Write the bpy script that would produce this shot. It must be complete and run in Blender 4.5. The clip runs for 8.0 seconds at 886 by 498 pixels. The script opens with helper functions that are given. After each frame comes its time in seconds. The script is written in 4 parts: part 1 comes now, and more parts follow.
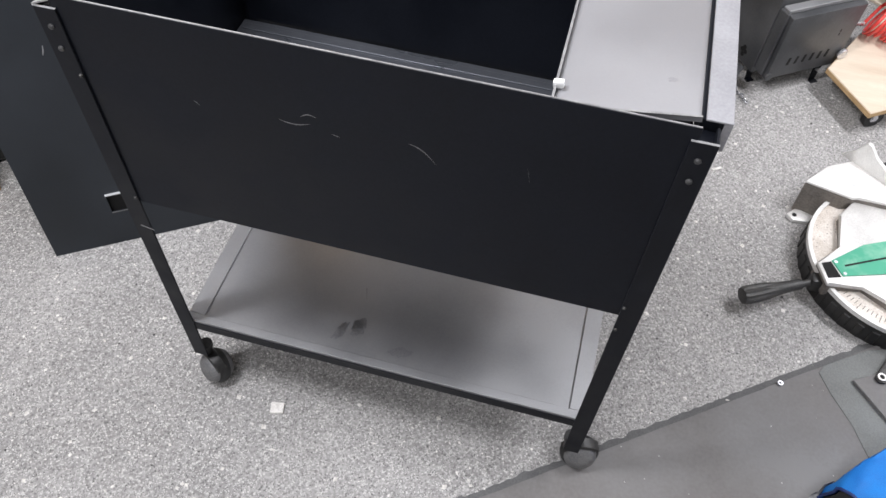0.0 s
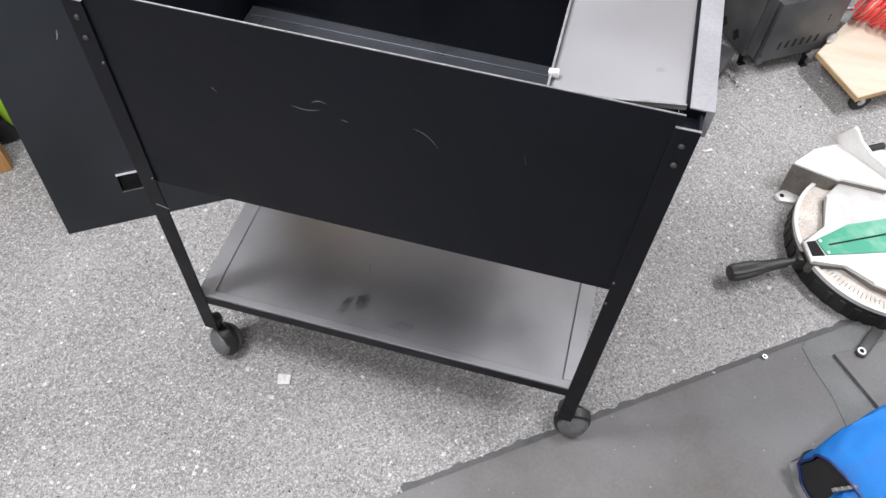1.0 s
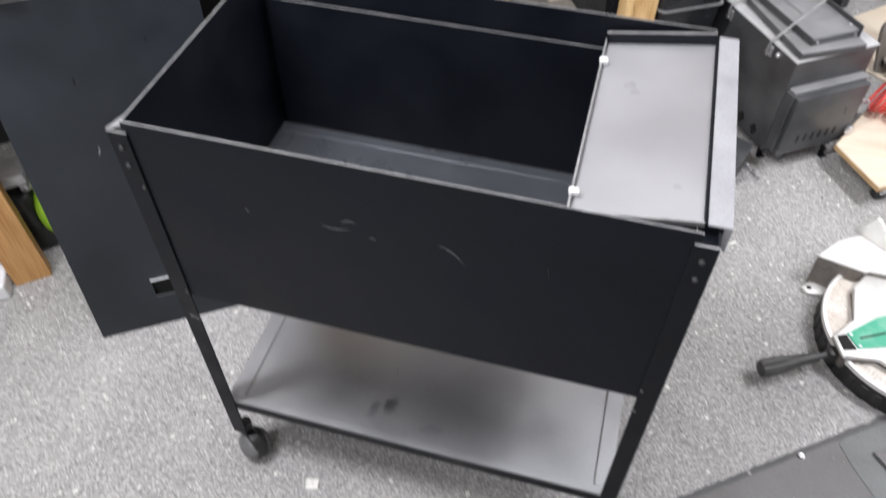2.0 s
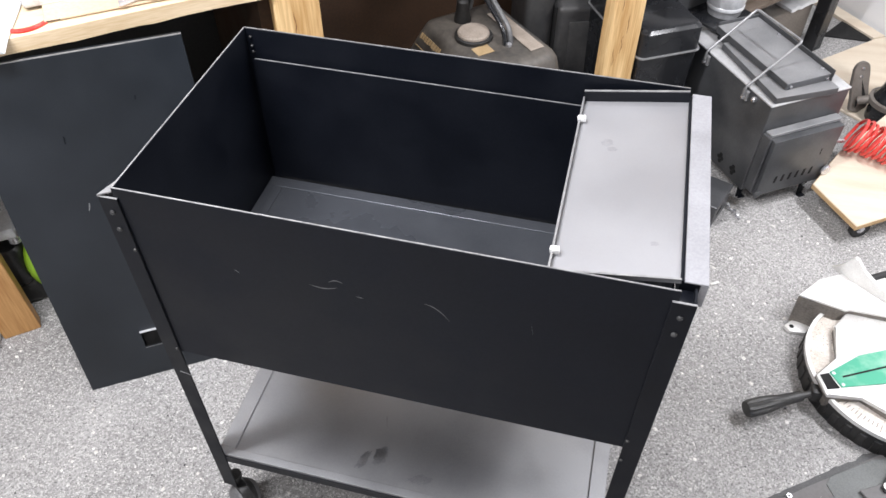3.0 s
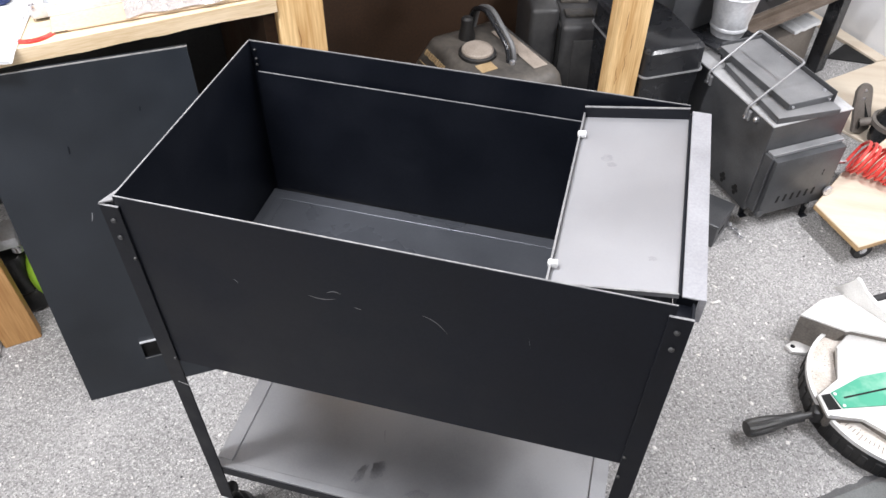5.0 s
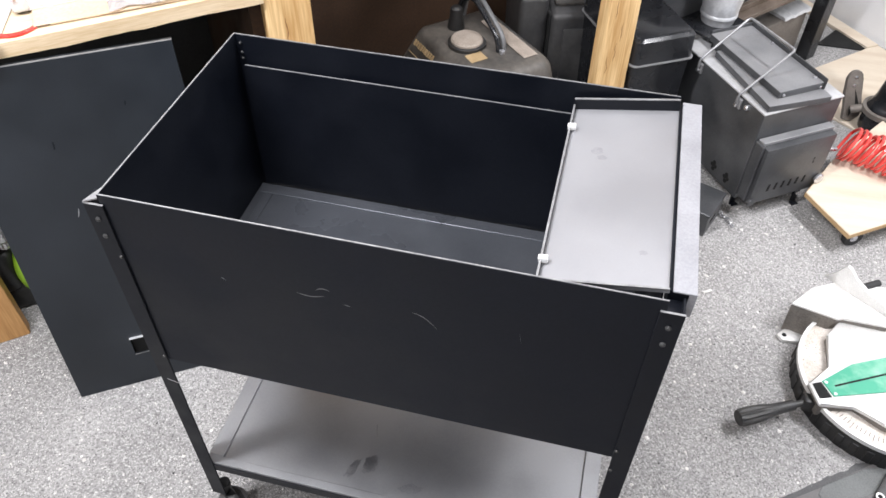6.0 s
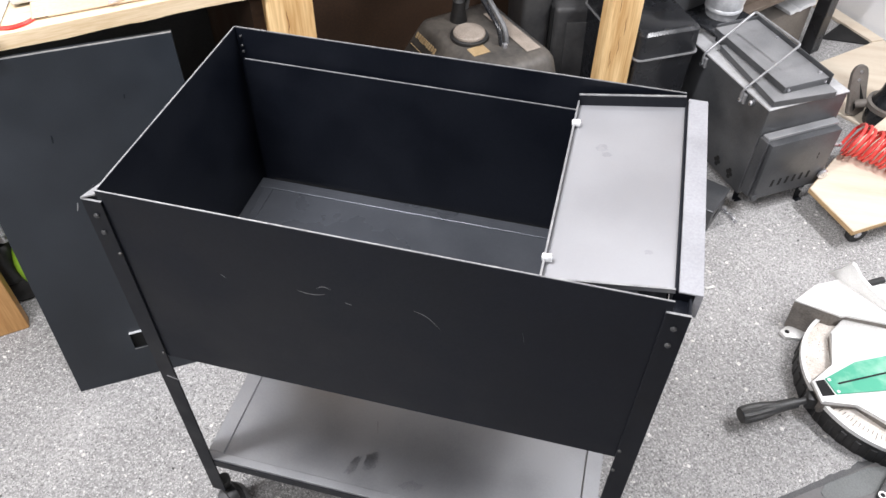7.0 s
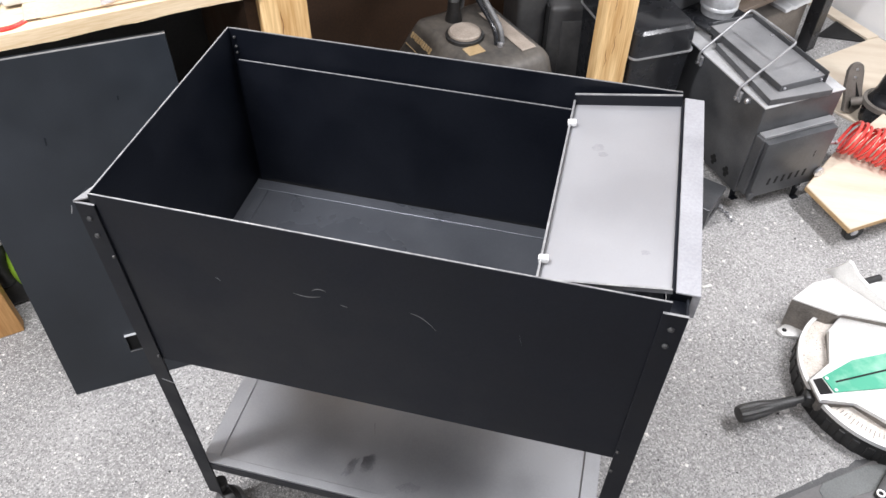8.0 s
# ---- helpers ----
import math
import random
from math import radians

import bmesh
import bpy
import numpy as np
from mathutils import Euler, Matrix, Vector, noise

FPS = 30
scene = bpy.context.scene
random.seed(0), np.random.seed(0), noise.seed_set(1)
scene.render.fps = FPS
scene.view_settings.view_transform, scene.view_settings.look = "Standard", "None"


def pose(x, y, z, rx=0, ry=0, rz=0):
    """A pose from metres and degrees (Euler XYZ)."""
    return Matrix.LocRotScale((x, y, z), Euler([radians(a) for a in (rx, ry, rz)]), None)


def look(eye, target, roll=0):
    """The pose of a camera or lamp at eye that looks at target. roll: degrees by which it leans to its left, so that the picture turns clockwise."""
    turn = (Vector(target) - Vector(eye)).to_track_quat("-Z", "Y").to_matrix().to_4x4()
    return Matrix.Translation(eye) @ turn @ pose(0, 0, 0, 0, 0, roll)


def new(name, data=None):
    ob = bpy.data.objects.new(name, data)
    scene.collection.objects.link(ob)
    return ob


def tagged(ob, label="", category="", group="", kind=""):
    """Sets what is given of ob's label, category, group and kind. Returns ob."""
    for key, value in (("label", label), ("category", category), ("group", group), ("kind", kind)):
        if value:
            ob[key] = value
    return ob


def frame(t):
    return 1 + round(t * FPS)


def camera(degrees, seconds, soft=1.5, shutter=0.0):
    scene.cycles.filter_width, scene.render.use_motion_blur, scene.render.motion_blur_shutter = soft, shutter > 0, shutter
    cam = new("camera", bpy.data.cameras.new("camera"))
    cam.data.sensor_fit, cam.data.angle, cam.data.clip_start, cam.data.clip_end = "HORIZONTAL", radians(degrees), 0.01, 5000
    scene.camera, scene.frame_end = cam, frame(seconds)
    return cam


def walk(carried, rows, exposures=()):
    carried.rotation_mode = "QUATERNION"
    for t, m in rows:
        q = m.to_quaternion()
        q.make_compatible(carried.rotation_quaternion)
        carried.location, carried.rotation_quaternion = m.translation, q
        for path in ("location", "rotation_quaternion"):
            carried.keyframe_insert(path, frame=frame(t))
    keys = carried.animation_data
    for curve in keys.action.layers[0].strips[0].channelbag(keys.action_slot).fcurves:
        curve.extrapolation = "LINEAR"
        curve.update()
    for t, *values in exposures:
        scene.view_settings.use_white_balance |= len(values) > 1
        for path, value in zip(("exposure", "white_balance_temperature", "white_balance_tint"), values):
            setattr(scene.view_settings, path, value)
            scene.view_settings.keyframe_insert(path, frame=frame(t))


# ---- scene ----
cam = camera(60.5, 8.0, shutter=0.5)
PATH = [
    (0, (0.593, -0.591, 1.419), (0.337, 0.576, -0.186), 3.2),
    (0.2, (0.594, -0.588, 1.421), (0.335, 0.573, -0.186), 3.1),
    (0.4, (0.596, -0.622, 1.465), (0.342, 0.525, -0.155), 3.3),
    (0.5, (0.595, -0.634, 1.473), (0.35, 0.51, -0.15), 3.6),
    (1, (0.595, -0.631, 1.469), (0.36, 0.496, -0.167), 3.8),
    (1.5, (0.598, -0.631, 1.469), (0.362, 0.511, -0.156), 3.6),
    (1.7, (0.593, -0.633, 1.482), (0.318, 0.586, -0.08), 3.3),
    (1.8, (0.595, -0.626, 1.489), (0.306, 0.601, -0.067), 3.0),
    (2, (0.589, -0.612, 1.512), (0.242, 0.658, 0.007), 0.1),
    (2.1, (0.590, -0.608, 1.522), (0.224, 0.692, 0.049), -0.7),
    (2.2, (0.588, -0.603, 1.53), (0.222, 0.728, 0.084), -1.6),
    (3.3, (0.593, -0.603, 1.553), (0.273, 0.741, 0.107), 0.8),
    (3.5, (0.591, -0.604, 1.554), (0.277, 0.751, 0.116), 1.2),
    (4, (0.594, -0.607, 1.549), (0.274, 0.747, 0.112), 1.8),
    (4.5, (0.599, -0.61, 1.548), (0.241, 0.759, 0.135), 0.6),
    (6, (0.601, -0.594, 1.549), (0.271, 0.759, 0.112), 0.5),
    (6.5, (0.597, -0.585, 1.544), (0.279, 0.752, 0.091), 0.9),
    (7, (0.595, -0.581, 1.546), (0.268, 0.756, 0.095), 0.7),
    (7.5, (0.598, -0.579, 1.544), (0.269, 0.756, 0.093), 0.4),
    (8, (0.595, -0.575, 1.544), (0.276, 0.762, 0.092), 0.6),
]
walk(cam, [(t, look(eye, target, roll)) for t, eye, target, roll in PATH],
     exposures=((0, -0.24), (0.3, -0.12), (0.5, -0.06), (0.8, -0.18), (1.5, -0.20), (2.2, -0.04), (3.3, 0.06), (8, 0.08)))

# unseen ceiling lights, the last added as fill: along the bench, before it, watts, turn
LAMPS = ((-0.24, -0.52, 77, 0), (2.2, -1.26, 63, 90), (-1.0, -2.05, 38, 0))

# ---- light ----
world = bpy.data.worlds.new("world")
scene.world = world
world.use_nodes = True
world.node_tree.nodes["Background"].inputs[0].default_value = (0.9, 0.95, 1.0, 1)
world.node_tree.nodes["Background"].inputs[1].default_value = 0.02

# The bench runs along E1; E2 points from its front edge to the wall behind it.
ORIGIN = Vector((-0.491, 0.355, 0))
BENCH_TURN = math.degrees(math.atan2(0.642, 0.767))


def in_room(a, b, z=0.0, turn=0.0):
    """A pose a metres along the bench, b metres behind its front edge, turned against it."""
    return Matrix.Translation(ORIGIN) @ pose(0, 0, 0, 0, 0, BENCH_TURN) @ pose(a, b, z, 0, 0, turn)


ROOM = (-2.4, 2.89, -3.2, 0.95, 2.5)  # along from, along to, front, back, height


# ---- materials ----
def links(nt):
    return nt.nodes.new, nt.links.new


def material(name, low, high, rough=(0.4, 0.6), metal=0.0, scale=40.0, fine=400.0, bump=0.1, stretch=(1, 1, 1),
             specks=None, coat=0.0, spec=0.5, dist=0.001, wobble=0.0, span=(0.36, 0.64), grain=0.45):
    """A surface whose colour runs from low to high in blotches and grain; specks: (scale, size, colour)."""
    m = bpy.data.materials.new(name)
    m.use_nodes = True
    nt = m.node_tree
    node, link = links(nt)
    b = nt.nodes["Principled BSDF"]
    coord, mapping = node("ShaderNodeTexCoord"), node("ShaderNodeMapping")
    mapping.inputs["Scale"].default_value = stretch
    info = node("ShaderNodeObjectInfo")
    shift = node("ShaderNodeVectorMath")
    shift.operation = "ADD"
    spread = node("ShaderNodeVectorMath")
    spread.operation = "SCALE"
    spread.inputs[0].default_value = (7.3, 3.1, 5.7)
    link(info.outputs["Random"], spread.inputs["Scale"])
    link(coord.outputs["Object"], shift.inputs[0])
    link(spread.outputs[0], shift.inputs[1])
    link(shift.outputs[0], mapping.inputs["Vector"])
    big, small = node("ShaderNodeTexNoise"), node("ShaderNodeTexNoise")
    big.inputs["Scale"].default_value, big.inputs["Detail"].default_value = scale, 5
    small.inputs["Scale"].default_value, small.inputs["Detail"].default_value = fine, 3
    for n in (big, small):
        link(mapping.outputs[0], n.inputs["Vector"])
    mix = node("ShaderNodeMath")
    mix.operation = "MULTIPLY_ADD"
    link(small.outputs["Fac"], mix.inputs[0])
    mix.inputs[1].default_value = grain
    half = node("ShaderNodeMath")
    half.operation = "MULTIPLY"
    half.inputs[1].default_value = 1 - grain
    link(big.outputs["Fac"], half.inputs[0])
    link(half.outputs[0], mix.inputs[2])
    ramp = node("ShaderNodeValToRGB")
    ramp.color_ramp.elements[0].position, ramp.color_ramp.elements[1].position = span
    ramp.color_ramp.elements[0].color, ramp.color_ramp.elements[1].color = (*low, 1), (*high, 1)
    link(mix.outputs[0], ramp.inputs[0])
    colour = ramp.outputs[0]
    where = mapping.outputs[0]
    if wobble:
        wn, off, add = node("ShaderNodeTexNoise"), node("ShaderNodeVectorMath"), node("ShaderNodeVectorMath")
        wn.inputs["Scale"].default_value = 1.3 / wobble
        link(where, wn.inputs["Vector"])
        off.operation, add.operation = "MULTIPLY_ADD", "ADD"
        off.inputs[1].default_value, off.inputs[2].default_value = (2 * wobble,) * 3, (-wobble,) * 3
        link(wn.outputs["Color"], off.inputs[0])
        link(where, add.inputs[0])
        link(off.outputs[0], add.inputs[1])
        where = add.outputs[0]
    for k, (sscale, size, scol) in enumerate(specks or ()):
        vor = node("ShaderNodeTexVoronoi")
        vor.inputs["Scale"].default_value = sscale
        link(where, vor.inputs["Vector"])
        cut = node("ShaderNodeMapRange")
        cut.inputs[1].default_value, cut.inputs[2].default_value = size, size * 0.55
        link(vor.outputs["Distance"], cut.inputs[0])
        pick = node("ShaderNodeMath")
        pick.operation = "GREATER_THAN"
        pick.inputs[1].default_value = 0.55
        sep = node("ShaderNodeSeparateColor")
        link(vor.outputs["Color"], sep.inputs[0])
        link(sep.outputs[0], pick.inputs[0])
        both = node("ShaderNodeMath")
        both.operation = "MULTIPLY"
        link(cut.outputs[0], both.inputs[0])
        link(pick.outputs[0], both.inputs[1])
        blend = node("ShaderNodeMixRGB")
        blend.inputs[2].default_value = (*scol, 1)
        link(both.outputs[0], blend.inputs[0])
        link(colour, blend.inputs[1])
        colour = blend.outputs[0]
    link(colour, b.inputs["Base Color"])
    rr = node("ShaderNodeMapRange")
    rr.inputs[1].default_value, rr.inputs[2].default_value = 0.35, 0.65
    rr.inputs[3].default_value, rr.inputs[4].default_value = rough
    link(big.outputs["Fac"], rr.inputs[0])
    link(rr.outputs[0], b.inputs["Roughness"])
    b.inputs["Metallic"].default_value = metal
    b.inputs["Coat Weight"].default_value = coat
    b.inputs["Specular IOR Level"].default_value = spec
    if bump:
        bn = node("ShaderNodeBump")
        bn.inputs["Strength"].default_value, bn.inputs["Distance"].default_value = bump, dist
        link(mix.outputs[0], bn.inputs["Height"])
        link(bn.outputs[0], b.inputs["Normal"])
    return m


def grey(v, w=None):
    return ((v, v, v * 1.04), (w or v * 1.3,) * 3)


M_STEEL = material("black hot rolled steel", (0.0034, 0.0044, 0.0076), (0.0070, 0.0086, 0.0134), (0.38, 0.54), 0.0, 9, 260, 0.05, spec=0.19)
M_LID = material("blue black mill scale steel", (0.0080, 0.0106, 0.0142), (0.0160, 0.0196, 0.0250), (0.34, 0.46), 0.0, 5, 240, 0.03, spec=0.42, grain=0.15)
M_EDGE = material("bare cut steel edge", *grey(0.24, 0.40), (0.4, 0.55), 0.5, 60, 500, 0.05)
M_PLATE = material("brushed bare steel plate", (0.325, 0.325, 0.34), (0.385, 0.385, 0.40), (0.48, 0.58), 0.6, 4, 300, 0.003, grain=0.10)
M_SHELF = material("satin grey steel shelf", (0.33, 0.333, 0.345), (0.41, 0.413, 0.427), (0.33, 0.41), 0.88, 5, 300, 0.012, grain=0.2)
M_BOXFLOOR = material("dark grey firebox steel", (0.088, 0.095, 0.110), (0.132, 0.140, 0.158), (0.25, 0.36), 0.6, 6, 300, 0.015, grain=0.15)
M_LEG = material("black painted angle iron", (0.0036, 0.0044, 0.007), (0.0074, 0.0086, 0.0125), (0.40, 0.56), 0.0, 14, 300, 0.05, spec=0.21)
M_RUBBER = material("black rubber", *grey(0.012, 0.03), (0.55, 0.75), 0.0, 60, 500, 0.2)
M_HOOD = material("grey steel caster hood", *grey(0.12, 0.20), (0.45, 0.6), 0.4, 50, 400, 0.05)
M_ZINC = material("zinc plated steel", (0.55, 0.55, 0.57), (0.75, 0.75, 0.78), (0.22, 0.38), 0.9, 60, 500, 0.05)
M_NYLON = material("white nylon", (0.75, 0.75, 0.74), (0.85, 0.85, 0.84), (0.4, 0.5), 0.0, 90, 500, 0.02)
M_SCRATCH = material("bright scratch", *grey(0.15, 0.30), (0.4, 0.5), 0.4, 100, 500, 0)
M_FLOOR = material("worn grey speckled rubber floor", (0.165, 0.161, 0.158), (0.43, 0.42, 0.412), (0.72, 0.9), 0.0, 2.6, 165, 1.0,
                   specks=((250, 0.52, (0.56, 0.55, 0.535)), (230, 0.44, (0.115, 0.113, 0.112)), (150, 0.27, (0.66, 0.64, 0.62)), (95, 0.20, (0.10, 0.098, 0.096)), (60, 0.13, (0.80, 0.77, 0.73))),
                   dist=0.004, spec=0.3, wobble=0.006, span=(0.33, 0.67), grain=0.6)
M_MAT = material("smooth dusty grey rubber mat", (0.122, 0.113, 0.108), (0.205, 0.203, 0.204), (0.6, 0.8), 0.0, 3.2, 140, 0.02, spec=0.3, grain=0.15,
                 specks=((42, 0.07, (0.5, 0.49, 0.47)),))
M_GREENMAT = material("faded green grey rubber mat", (0.135, 0.139, 0.136), (0.200, 0.209, 0.205), (0.6, 0.8), 0.0, 9, 300, 0.12, spec=0.3)
M_CHIP = material("pale debris", (0.5, 0.48, 0.45), (0.85, 0.83, 0.80), (0.5, 0.8), 0.0, 90, 500, 0)
M_PINE = material("pale pine", (0.50, 0.285, 0.105), (0.82, 0.585, 0.30), (0.5, 0.7), 0.0, 7, 42, 0.35, stretch=(5, 5, 0.28))
M_PINEH = material("pale pine board", (0.57, 0.425, 0.255), (0.75, 0.61, 0.43), (0.5, 0.7), 0.0, 9, 60, 0.2, stretch=(0.5, 6, 6))
M_PLY = material("birch plywood", (0.53, 0.405, 0.26), (0.68, 0.56, 0.395), (0.5, 0.68), 0.0, 5, 70, 0.15, stretch=(0.6, 5, 5))
M_DECK = material("pale sanded plywood", (0.60, 0.50, 0.385), (0.71, 0.63, 0.51), (0.5, 0.65), 0.0, 4, 70, 0.08, stretch=(0.6, 5, 5), grain=0.25)
M_PLYEDGE = material("plywood edge", (0.36, 0.22, 0.10), (0.62, 0.44, 0.24), (0.6, 0.8), 0.0, 14, 120, 0.3, stretch=(1, 1, 20))
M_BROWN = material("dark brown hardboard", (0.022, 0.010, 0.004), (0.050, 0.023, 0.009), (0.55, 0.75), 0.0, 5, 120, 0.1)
M_WALL = material("white painted wall", (0.82, 0.82, 0.83), (0.88, 0.88, 0.88), (0.6, 0.75), 0.0, 6, 250, 0.06)
M_CEIL = material("grey ceiling", (0.40, 0.40, 0.40), (0.48, 0.48, 0.48), (0.8, 0.9), 0.0, 6, 250, 0.1)
M_DRAB = material("grey painted block wall", (0.42, 0.415, 0.405), (0.52, 0.515, 0.505), (0.6, 0.75), 0.0, 6, 250, 0.06)
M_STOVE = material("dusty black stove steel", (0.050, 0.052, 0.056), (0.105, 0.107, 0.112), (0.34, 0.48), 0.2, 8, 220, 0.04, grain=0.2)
M_STOVETOP = material("pale grey stove top", (0.20, 0.202, 0.208), (0.30, 0.30, 0.305), (0.38, 0.52), 0.3, 9, 240, 0.04, grain=0.2)
M_STOVESHEET = material("light grey stove sheet", (0.34, 0.34, 0.345), (0.60, 0.60, 0.605), (0.35, 0.5), 0.2, 9, 200, 0.05, grain=0.2)
M_HOLE = material("dark opening", *grey(0.004, 0.006), (0.8, 0.9), 0.0, 30, 200, 0)
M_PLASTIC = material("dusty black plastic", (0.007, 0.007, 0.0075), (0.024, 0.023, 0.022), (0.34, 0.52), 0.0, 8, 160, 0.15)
M_TANK = material("dust covered black tank", (0.022, 0.021, 0.020), (0.125, 0.110, 0.094), (0.36, 0.6), 0.0, 6, 60, 0.06, grain=0.25)
M_CAPTAN = material("dusty tan cap", (0.24, 0.20, 0.165), (0.38, 0.325, 0.275), (0.6, 0.8), 0.0, 25, 300, 0.2)
M_YELLOW = material("faded yellow label", (0.27, 0.18, 0.085), (0.40, 0.29, 0.16), (0.5, 0.7), 0.0, 25, 300, 0.05)
M_RED = material("red polyurethane hose", (0.62, 0.035, 0.03), (0.78, 0.07, 0.055), (0.22, 0.35), 0.0, 20, 300, 0.02, coat=0.3)
M_ALU = material("cast aluminium", (0.66, 0.65, 0.63), (0.82, 0.81, 0.79), (0.38, 0.55), 0.35, 20, 320, 0.1)
M_ALUDUST = material("sawdust covered aluminium", (0.50, 0.44, 0.38), (0.78, 0.74, 0.69), (0.6, 0.8), 0.1, 22, 260, 0.25, specks=((120, 0.20, (0.14, 0.11, 0.09)),))
M_GREEN = material("green plastic insert", (0.06, 0.36, 0.23), (0.36, 0.60, 0.47), (0.35, 0.5), 0.0, 12, 30, 0.02, span=(0.44, 0.70))
M_LIME = material("lime green plastic", (0.28, 0.52, 0.02), (0.36, 0.62, 0.04), (0.35, 0.5), 0.0, 16, 260, 0.03)
M_BLUE = material("blue nylon fabric", (0.002, 0.115, 0.44), (0.004, 0.20, 0.60), (0.6, 0.8), 0.0, 18, 900, 0.4)
M_GREYFAB = material("grey mesh fabric", *grey(0.16, 0.30), (0.7, 0.85), 0.0, 22, 900, 0.4)
M_BLACKFAB = material("black lining fabric", *grey(0.008, 0.018), (0.7, 0.9), 0.0, 22, 900, 0.4)
M_GALV = material("galvanised steel", (0.58, 0.59, 0.61), (0.78, 0.79, 0.81), (0.3, 0.45), 0.4, 25, 120, 0.06)
M_PAPER = material("white paper", (0.60, 0.61, 0.62), (0.68, 0.685, 0.69), (0.6, 0.75), 0.0, 16, 260, 0.03)
M_POLY = material("crumpled clear plastic", (0.60, 0.58, 0.58), (0.76, 0.74, 0.74), (0.16, 0.3), 0.0, 20, 90, 0.5, coat=0.5)
M_POLY.node_tree.nodes["Principled BSDF"].inputs["Transmission Weight"].default_value = 0.6

M_STUD = material("orange brown pine", (0.36, 0.175, 0.055), (0.58, 0.33, 0.13), (0.5, 0.7), 0.0, 7, 42, 0.35, stretch=(5, 5, 0.28))
M_HANDLE = material("dull grey wire", *grey(0.30, 0.42), (0.4, 0.55), 0.6, 50, 300, 0.03)
M_RAIL = material("bright bare angle iron", (0.31, 0.31, 0.33), (0.39, 0.39, 0.41), (0.45, 0.58), 0.5, 14, 300, 0.02)
M_CASE = material("scuffed black plastic", (0.024, 0.024, 0.026), (0.060, 0.059, 0.058), (0.32, 0.5), 0.0, 9, 90, 0.05, grain=0.25)
# aluminium casting darkened in colour for its shaded sides, with some dirt
M_CASTSHADE = material("shaded dirty casting", (0.11, 0.10, 0.09), (0.24, 0.215, 0.19), (0.6, 0.8), 0.1, 18, 220, 0.2)
M_PLATEMARK = material("dull smudge on bare steel", (0.285, 0.285, 0.298), (0.355, 0.355, 0.368), (0.48, 0.58), 0.6, 60, 300, 0)
M_SMUDGE = material("greasy smudge", (0.298, 0.300, 0.312), (0.385, 0.388, 0.402), (0.33, 0.41), 1.0, 40, 300, 0)
M_KNOT = material("brown knot wood", (0.16, 0.07, 0.025), (0.30, 0.15, 0.06), (0.5, 0.7), 0.0, 60, 300, 0.1)
M_CARD = material("tan cardboard", (0.49, 0.36, 0.24), (0.60, 0.46, 0.32), (0.65, 0.8), 0.0, 6, 150, 0.1)
M_NAVY = material("dark blue plastic", (0.006, 0.015, 0.07), (0.012, 0.03, 0.13), (0.35, 0.5), 0.0, 20, 300, 0.05)
M_GLOSS = material("glossy black paint", (0.008, 0.0085, 0.010), (0.018, 0.019, 0.022), (0.18, 0.34), 0.0, 14, 260, 0.04)
M_RUST = material("brown grey angle iron", (0.10, 0.075, 0.055), (0.19, 0.15, 0.12), (0.5, 0.7), 0.2, 18, 260, 0.15)
M_DUSTY = material("dusty grey steel", (0.135, 0.118, 0.103), (0.23, 0.208, 0.185), (0.45, 0.65), 0.2, 14, 260, 0.1)
M_KNOB = material("worn black plastic", (0.02, 0.02, 0.02), (0.06, 0.058, 0.055), (0.4, 0.6), 0.0, 22, 300, 0.1)
M_BRASS = material("brass", (0.45, 0.33, 0.12), (0.62, 0.48, 0.20), (0.25, 0.4), 0.9, 30, 300, 0.05)
# dark colour for the shade and dirt beside the mat
M_DIRTSHADE = material("dark dirt and shade", *grey(0.075, 0.13), (0.7, 0.9), 0.0, 30, 300, 0.3)
M_BOLT = material("dull black oxide bolt", *grey(0.05, 0.10), (0.35, 0.5), 0.5, 60, 400, 0.05)
M_GRIT = material("dark grit", *grey(0.02, 0.05), (0.6, 0.8), 0.0, 90, 500, 0)


# ---- mesh helpers ----
def finish(bm, name, smooth=False):
    me = bpy.data.meshes.new(name)
    bmesh.ops.recalc_face_normals(bm, faces=bm.faces)
    bm.to_mesh(me)
    bm.free()
    if smooth:
        me.shade_smooth()
        me.set_sharp_from_angle(angle=radians(40))
    return me


def part(name, bm, mat, parent, label="", smooth=False):
    ob = new(name, finish(bm, name, smooth))
    ob.data.materials.append(mat)
    ob.parent = parent
    return tagged(ob, label)


def thing(name, m, label, category, group="", kind=""):
    ob = new(name)
    ob.matrix_basis = m
    return tagged(ob, label, category, group, kind)


def solid(name, bm, mat, m, label, category="", group="", kind="", smooth=False):
    ob = new(name, finish(bm, name, smooth))
    ob.data.materials.append(mat)
    ob.matrix_basis = m
    return tagged(ob, label, category, group, kind)


def box(x0, x1, y0, y1, z0, z1, bevel=0.0, seg=2, bm=None):
    out = bm or bmesh.new()
    b = bmesh.new() if bm is None else bmesh.new()
    bmesh.ops.create_cube(b, size=1)
    bmesh.ops.scale(b, vec=(x1 - x0, y1 - y0, z1 - z0), verts=b.verts)
    bmesh.ops.translate(b, vec=((x0 + x1) / 2, (y0 + y1) / 2, (z0 + z1) / 2), verts=b.verts)
    if bevel:
        bmesh.ops.bevel(b, geom=b.edges[:], offset=bevel, segments=seg, profile=0.5, affect="EDGES")
    if bm is None:
        out.free()
        return b
    join(out, b)
    return out


